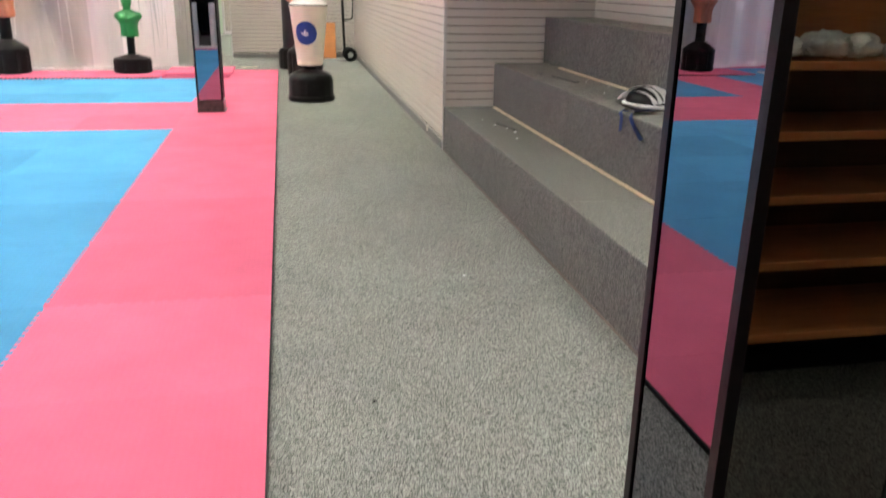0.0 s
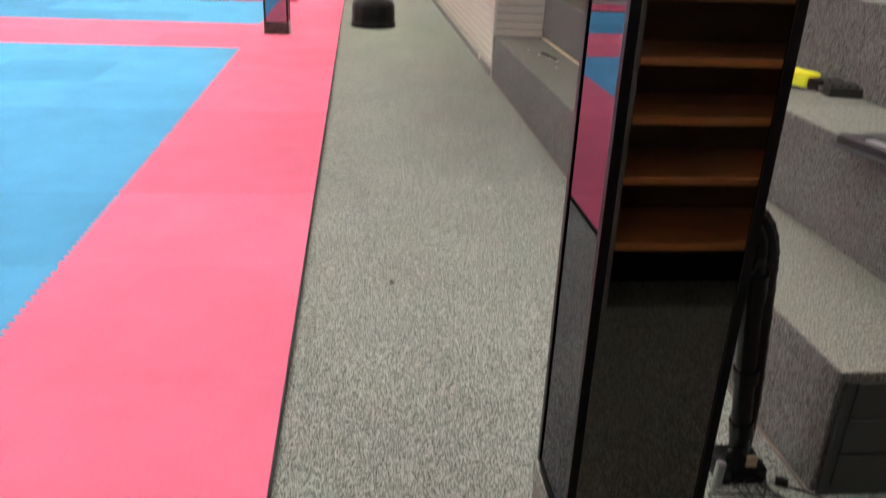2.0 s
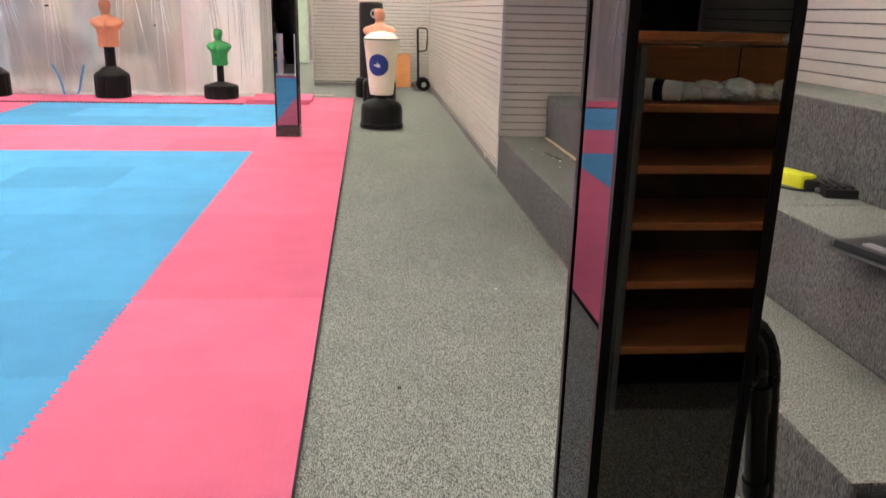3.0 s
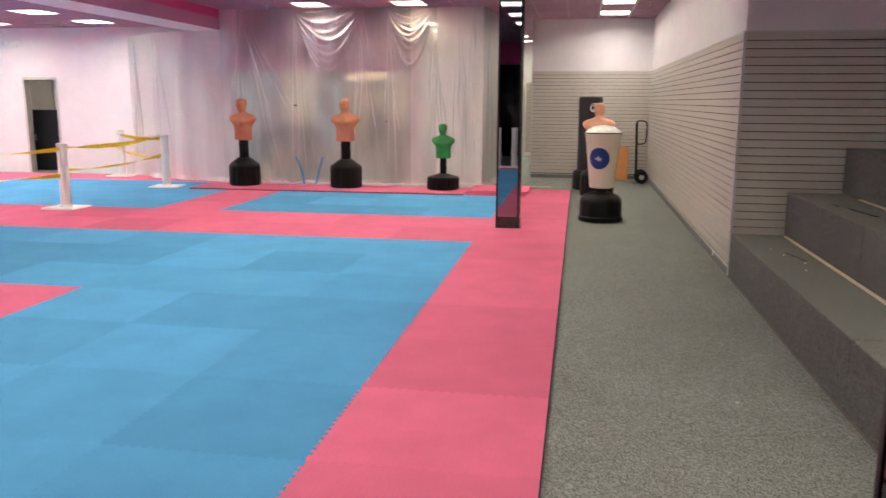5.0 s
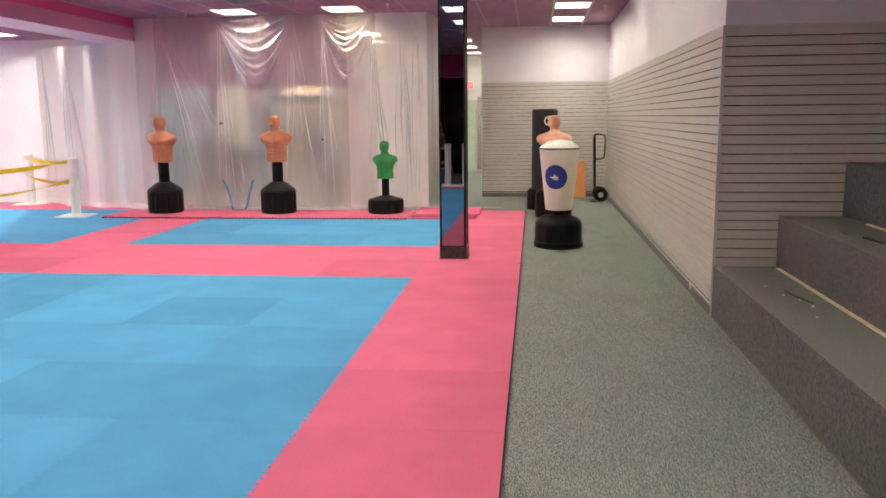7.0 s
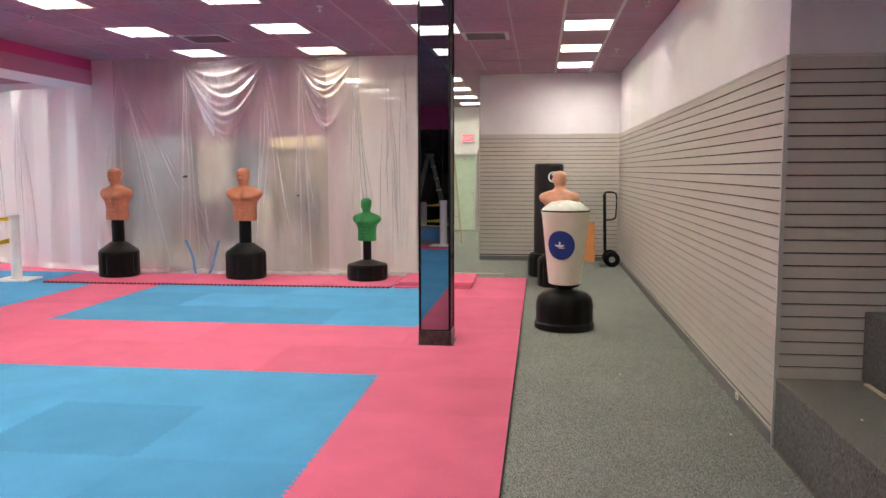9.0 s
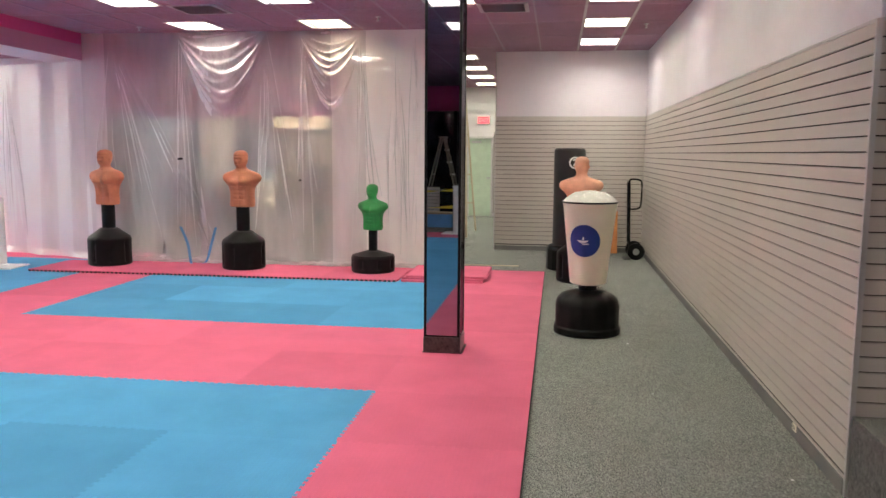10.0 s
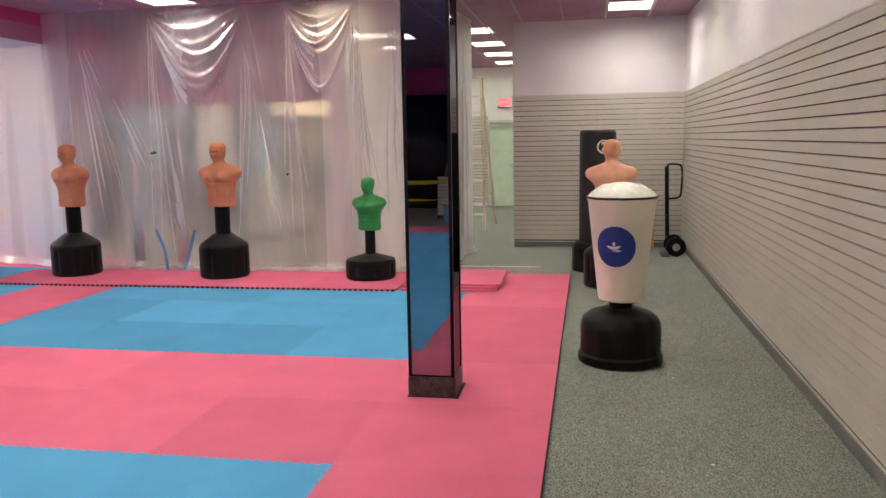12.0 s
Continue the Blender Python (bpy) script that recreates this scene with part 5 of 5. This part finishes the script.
scrap(1.89, 6.55, 0.3965, 0.34, 0.022, 10, M_BLACK, "dark metal strip lying on the bench")
scrap(2.29, 6.30, 0.8085, 0.42, 0.024, 8, M_BLACK, "dark metal strip lying on the bench")
scrap(2.22, 6.75, 0.8085, 0.18, 0.020, -6, M_BLACK, "dark metal strip lying on the bench")
rng = random.Random(3)
for i in range(16):
    tier = i % 3
    x, y, z = ((rng.uniform(1.75, 1.99), rng.uniform(5.9, 7.2), 0.3965), (rng.uniform(2.2, 2.5), rng.uniform(2.0, 6.5), 0.8085), (rng.uniform(0.1, 1.4), rng.uniform(1.6, 14), FLOOR + 0.001))[tier]
    ob = solid("litter_bit", boxes((-0.008, 0.008, -0.005, 0.005, 0, 0.004), bev=0.0015), M_PRINT, label="tiny white scrap of litter", category="litter", group="litter bits")
    ob.matrix_basis = pose(x, y, z, 0, 0, rng.uniform(0, 180))
ob = solid("litter_bit", boxes((-0.009, 0.009, -0.006, 0.006, 0, 0.006), bev=0.002), M_BLACK, label="tiny dark speck on the carpet", category="litter", group="litter bits")
ob.matrix_basis = pose(0.382, 2.896, FLOOR + 0.001)
outlet = thing("wall_outlet", (WALL_X - 0.0125, 8.52, 0.045), label="small beige socket on the vinyl base", category="outlet")
part("plate", boxes((-0.006, 0.0, -0.035, 0.035, -0.022, 0.022), bev=0.002), M_CREAM, outlet)
part("slot", boxes((-0.0075, -0.006, -0.015, -0.010, -0.01, 0.01), (-0.0075, -0.006, 0.010, 0.015, -0.01, 0.01)), M_BLACK, outlet)

# ---- ladders ----
def step_ladder(name, at, turn, h, spread, label, mat):
    ob = thing(name, at, turn, label=label, category="ladder")
    wt, wb = 0.16, 0.31
    for s in (-1, 1):
        part("front_rail", tube(bmesh.new(), [(s * wb, -spread, 0), (s * wt, -0.03, h)], 0.024, 8), mat, ob)
        part("rear_rail", tube(bmesh.new(), [(s * wb, spread, 0), (s * wt, 0.03, h)], 0.020, 8), mat, ob)
        part("spreader", tube(bmesh.new(), [(s * 0.23, -spread * 0.62, h * 0.38), (s * 0.23, spread * 0.62, h * 0.38)], 0.008, 6), M_STEEL, ob)
    n = int(h / 0.29)
    for i in range(1, n):
        t = i / n
        w = wb + (wt - wb) * t
        y = -spread + (spread - 0.03) * t
        part("tread", boxes((-w, w, y - 0.035, y + 0.045, h * t - 0.014, h * t + 0.014)), M_TREAD, ob)
        if i % 2 == 0:
            part("brace", boxes((-w, w, -y - 0.01, -y + 0.01, h * t - 0.012, h * t + 0.012)), mat, ob)
    part("cap", boxes((-wt - 0.03, wt + 0.03, -0.09, 0.09, h - 0.01, h + 0.03), bev=0.006), mat, ob)
    return ob


step_ladder("step_ladder", (-1.95, 20.19, FLOOR), -2, 2.78, 0.70, "tall cream fibreglass step ladder standing open", M_FIBRE)
step_ladder("step_ladder", (-2.62, -2.60, FLOOR), 90, 2.05, 0.52, "aluminium step ladder standing open", M_ALU)

# ---- clutter by the street windows, seen in the far pillar ----
rack = thing("slat_display", (-2.80, -1.85, FLOOR), label="small slatwall display board on feet", category="display board")
for i in range(11):
    part("slat", boxes((-0.21, 0.21, -0.012, 0.0, 0.06 + i * 0.0762, 0.06 + i * 0.0762 + 0.068)), M_SLAT, rack)
part("backing", boxes((-0.21, 0.21, -0.02, -0.0125, 0.06, 0.90)), M_GROOVE, rack)
part("foot", boxes((-0.2, -0.16, -0.16, 0.14, 0, 0.06), (0.16, 0.2, -0.16, 0.14, 0, 0.06)), M_BLACK, rack)
bin_ = thing("storage_bin", (-2.50, -1.45, FLOOR), label="clear blue plastic storage bin full of gear", category="storage bin")
part("tub", boxes((-0.28, 0.28, -0.2, 0.2, 0, 0.30), bev=0.02), M_TAPE_BLUE, bin_)
part("lid", boxes((-0.30, 0.30, -0.22, 0.22, 0.302, 0.325), bev=0.006), M_CARD, bin_)
bm = boxes((-0.34, 0.34, -0.05, 0.05, 0, 0.02))
solid("plank", bm, M_PINE, label="pale plank lying on a storage bin", category="plank").matrix_basis = pose(-2.46, -1.45, FLOOR + 0.327, 0, 0, 12)

# ---- west hall: doorway, shutter door, clock, detector ----
def door_frame(name, x0, x1, zt, y, mat, label):
    ob = thing(name, kind="structure", label=label, category="door")
    part("jamb", boxes((x0, x0 + 0.05, y - 0.015, y + 0.165, FLOOR, zt)), mat, ob)
    part("jamb", boxes((x1 - 0.05, x1, y - 0.015, y + 0.165, FLOOR, zt)), mat, ob)
    part("head", boxes((x0 + 0.05, x1 - 0.05, y - 0.015, y + 0.165, zt - 0.05, zt)), mat, ob)
    return ob


door_frame("door_1", DOOR_L, DOOR_R, DOOR_T, 16.3, M_TRIM, "open doorway in a grey metal frame")
d2 = door_frame("door_2", -15.3, -13.75, 2.3, 16.3, M_WHITE, "wide white sliding door, shut")
part("door_leaf", boxes((-15.25, -13.80, 16.34, 16.38, 0.14, 2.25)), M_WHITE, d2)
# Solid black strip added where only a dark gap shows.
part("bottom_gap", boxes((-15.25, -13.80, 16.36, 16.40, FLOOR, 0.139)), M_BLACK, d2, "black strip for the dark gap under the leaf")
wall("wall_store", (-13.4, -13.3, 16.45, 18.6, FLOOR, CEIL), (-10.7, -10.6, 16.45, 18.6, FLOOR, CEIL), (-13.3, -10.7, 18.6, 18.7, FLOOR, CEIL), (-13.3, -10.7, 16.45, 18.6, 2.6, 2.7), label="plain wall of a small store room")
cab = thing("locker", (-12.6, 17.2, FLOOR), label="dark navy locker in the store room", category="locker")
part("body", boxes((-0.65, 0.65, -0.25, 0.25, 0.0, 1.42), bev=0.01), M_NAVY_DARK, cab)
for x0, x1 in ((-0.63, -0.01), (0.01, 0.63)):
    leaf = part("door_leaf", boxes((x0, x1, -0.262, -0.251, 0.05, 1.38)), M_NAVY_DARK, cab)
    part("door_handle", boxes((x1 - 0.08, x1 - 0.06, -0.274, -0.262, 0.7, 0.85), bev=0.003), M_STEEL, leaf, "steel handle")
clock = thing("wall_clock", (-13.16, 16.299, 2.07), label="round white wall clock with grey rim", category="clock")
bm = lathe([(0.155, 0.0), (0.155, 0.03), (0.14, 0.045), (0.13, 0.04)], 48)
bmesh.ops.transform(bm, matrix=pose(0, 0, 0, 90), verts=bm.verts)
part("rim", bm, M_DARKGREY, clock, "", True)
bm = lathe([(0.128, 0.041), (0.128, 0.043)], 48)
bmesh.ops.transform(bm, matrix=pose(0, 0, 0, 90), verts=bm.verts)
part("dial", bm, M_PLASTIC, clock)
part("hour_pointer", boxes((-0.006, 0.006, -0.047, -0.044, -0.01, 0.07)), M_BLACK, clock)
part("minute_pointer", boxes((-0.01, 0.10, -0.050, -0.0475, -0.004, 0.004)), M_BLACK, clock)
lampbox = thing("emergency_light", (-12.57, 16.299, 2.84), label="small white twin emergency light on the wall", category="emergency light")
part("body", boxes((-0.12, 0.12, -0.06, 0, -0.05, 0.05), bev=0.01), M_PLASTIC, lampbox)
for s in (-1, 1):
    bm = lathe([(0.035, 0.0), (0.05, 0.05), (0.045, 0.055)], 20)
    bmesh.ops.transform(bm, matrix=pose(s * 0.14, -0.03, 0.03, 70, 0, s * 20), verts=bm.verts)
    part("lamp_head", bm, M_PLASTIC, lampbox, "", True)

# ---- rooms beyond the sheeting and the passage ----
d3 = door_frame("door_3", -2.27, -1.58, 2.10, 24.83, M_TRIM, "pale green door in a grey frame")
leaf = part("door_leaf", boxes((-2.22, -1.63, 24.93, 24.975, FLOOR + 0.01, 2.05)), M_DOORGREEN, d3, "pale green door leaf")
part("closer", boxes((-2.15, -1.90, 24.86, 24.92, 1.93, 1.98), bev=0.008), M_TRIM, leaf, "door closer arm")
part("door_handle", boxes((-1.74, -1.66, 24.88, 24.93, 0.98, 1.02), bev=0.006), M_STEEL, leaf, "steel handle")
sign = thing("exit_sign", (-1.84, 24.90, 2.53), label="lit red EXIT sign over the door", category="exit sign")
part("housing", boxes((-0.17, 0.17, 0.0, 0.07, -0.11, 0.11), bev=0.008), M_PLASTIC, sign)
part("face", boxes((-0.15, 0.15, -0.004, -0.001, -0.09, 0.09)), M_SIGN, sign, "glowing red face")
txt = bpy.data.curves.new("lettering", "FONT")
txt.body, txt.size, txt.align_x, txt.align_y, txt.extrude = "EXIT", 0.13, "CENTER", "CENTER", 0.001
txt.materials.append(M_PRINT)
lettering = new("lettering", txt)
lettering.parent = sign
lettering.matrix_basis = pose(0, -0.006, 0, 90)
wall("wall_beyond", (-13.3, -9.0, 22.0, 22.1, FLOOR, CEIL), (-9.1, -9.0, 22.1, 25.0, FLOOR, CEIL), mat=M_BLUEGREY, label="blue-grey painted wall of the room beyond")
solid("partition_panel", boxes((-7.98, -7.20, 21.0, 21.06, FLOOR, 2.52), bev=0.01), M_CREAM, label="cream partition panel standing upright", category="partition")
solid("partition_panel", boxes((-10.6, -8.15, 20.9, 20.96, FLOOR, 2.55), bev=0.01), M_BLUEGREY, label="blue-grey partition panel standing upright", category="partition")
solid("partition_panel", boxes((-6.95, -6.25, 20.7, 20.76, FLOOR, 2.05), bev=0.01), M_BLUEGREY, label="narrow blue-grey partition panel standing upright", category="partition")
hood = thing("light_box", (-5.62, 21.0, 2.37), label="wide yellow lit fascia box", category="light box")
part("box", boxes((-0.62, 0.62, 0.0, 0.2, -0.19, 0.19), bev=0.01), M_CREAM, hood)
part("face", boxes((-0.60, 0.60, -0.005, -0.001, -0.17, 0.17)), M_WARM, hood, "glowing yellow face")
solid("partition_panel", boxes((-6.24, -4.3, 21.21, 21.27, FLOOR, 2.17), bev=0.01), M_TAN, label="tan partition panel under a lit fascia", category="partition")
solid("partition_panel", boxes((-4.2, -3.7, 20.2, 20.26, FLOOR, 1.9), bev=0.01), M_SLAT, label="grey partition panel standing upright", category="partition")


def screen_on_stand(x, y, z0, z1, w, label):
    ob = thing("display_screen", (x, y, FLOOR), label=label, category="screen")
    part("bezel", boxes((-w / 2, w / 2, -0.02, 0.02, z0, z1), bev=0.008), M_DARKGREY, ob)
    part("glass_face", boxes((-w / 2 + 0.02, w / 2 - 0.02, -0.026, -0.021, z0 + 0.02, z1 - 0.02)), M_SLATE, ob, "blue-grey blank screen")
    part("pole", rod((0, 0.01, 0.03), (0, 0.01, z0), 0.02), M_BLACK, ob)
    part("foot", boxes((-0.2, 0.2, -0.2, 0.2, 0, 0.03), bev=0.008), M_BLACK, ob)


screen_on_stand(-8.04, 20.3, 1.47, 2.05, 0.60, "blank blue-grey screen on a stand")
screen_on_stand(-6.28, 19.5, 1.28, 2.00, 0.36, "narrow blank upright screen on a stand")


def cabinet(x, y, w, h, mat, label):
    ob = thing("cabinet", (x, y, FLOOR), label=label, category="cabinet", group="cabinets in the room beyond")
    part("body", boxes((-w / 2, w / 2, -0.22, 0.22, 0.0, h), bev=0.008), mat, ob)
    for k in range(3):
        z0 = 0.05 + k * (h - 0.08) / 3
        drawer = part("drawer", boxes((-w / 2 + 0.02, w / 2 - 0.02, -0.236, -0.221, z0, z0 + (h - 0.14) / 3)), mat, ob)
        part("pull", boxes((-0.06, 0.06, -0.25, -0.237, z0 + 0.08, z0 + 0.10)), M_STEEL, drawer)


cabinet(-8.62, 18.6, 0.34, 2.10, M_DARKGREY, "tall narrow dark grey cabinet in the room beyond")
cabinet(-7.75, 19.7, 0.60, 1.22, M_SLATE, "slate grey cabinet with three drawers")
cabinet(-7.05, 19.8, 0.62, 0.98, M_DARKGREY, "dark grey cabinet with three drawers")
cabinet(-5.15, 20.6, 0.50, 1.36, M_DARKGREY, "dark grey cabinet with three drawers")
cabinet(-5.86, 19.4, 0.30, 1.10, M_CREAM, "cream cabinet with three drawers")

cart = thing("utility_cart", (-5.22, 18.4, FLOOR), 4, label="white utility cart on four castors", category="cart")
part("tray", boxes((-0.48, 0.48, -0.25, 0.25, 0.26, 0.29), (-0.48, 0.48, -0.25, -0.235, 0.29, 0.56), (-0.48, -0.465, -0.235, 0.25, 0.29, 0.56), (0.465, 0.48, -0.235, 0.25, 0.29, 0.56)), M_PLASTIC, cart)
part("tray_rim", boxes((-0.49, 0.49, -0.262, -0.236, 0.56, 0.58)), M_STEEL, cart)
for x in (-0.42, 0.42):
    for y in (-0.2, 0.2):
        part("leg", rod((x, y, 0.10), (x, y, 0.26), 0.012, 8), M_STEEL, cart)
        castor = part("castor", lathe([(0.02, -0.015), (0.05, -0.013), (0.05, 0.013), (0.02, 0.015)], 16), M_RUBBER, cart)
        castor.matrix_basis = pose(x, y, 0.05, 90)


def table(x, y, w, d, h, mat, label):
    ob = thing("table", (x, y, FLOOR), label=label, category="table")
    part("tabletop", boxes((-w / 2, w / 2, -d / 2, d / 2, h - 0.03, h), bev=0.006), mat, ob)
    for sx in (-1, 1):
        for sy in (-1, 1):
            part("leg", rod((sx * (w / 2 - 0.05), sy * (d / 2 - 0.05), 0), (sx * (w / 2 - 0.05), sy * (d / 2 - 0.05), h - 0.03), 0.02, 8), M_STEEL, ob)


table(-4.1, 17.9, 0.7, 0.5, 0.75, M_CARD, "brown folding table in the room beyond")


def chair(x, y, turn):
    ob = thing("stacking_chair", (x, y, FLOOR), turn, label="dark stacking chair in the room beyond", category="chair", group="chairs in the room beyond")
    part("seat", boxes((-0.21, 0.21, -0.21, 0.21, 0.43, 0.46), bev=0.01), M_VINYL, ob)
    part("backrest", boxes((-0.21, 0.21, 0.19, 0.215, 0.55, 0.85), bev=0.01), M_VINYL, ob)
    for sx in (-1, 1):
        part("leg", rod((sx * 0.19, -0.19, 0), (sx * 0.19, -0.19, 0.43), 0.012, 8), M_STEEL, ob)
        part("leg", rod((sx * 0.19, 0.2, 0), (sx * 0.19, 0.2, 0.85), 0.012, 8), M_STEEL, ob)


for x, y, t in ((-6.6, 18.4, -30), (-6.0, 18.0, 25), (-4.4, 19.4, 80)):
    chair(x, y, t)
for i, (x, y, z, w, h) in enumerate(((-3.8, 17.4, FLOOR, 0.5, 0.4), (-4.05, 17.9, FLOOR + 0.751, 0.35, 0.22), (-5.2, 19.4, FLOOR, 0.6, 0.5), (-7.0, 18.3, FLOOR, 0.5, 0.45)  )):
    b = thing("carton", (x, y, z), 8 * i, label="brown cardboard carton, taped shut", category="carton", group="cartons in the room beyond")
    part("box", boxes((-w / 2, w / 2, -w / 2.6, w / 2.6, 0, h), bev=0.006), M_CARD, b)
    part("tape", boxes((-w / 2, w / 2, -0.025, 0.025, h, h + 0.001)), M_CREAM, b)
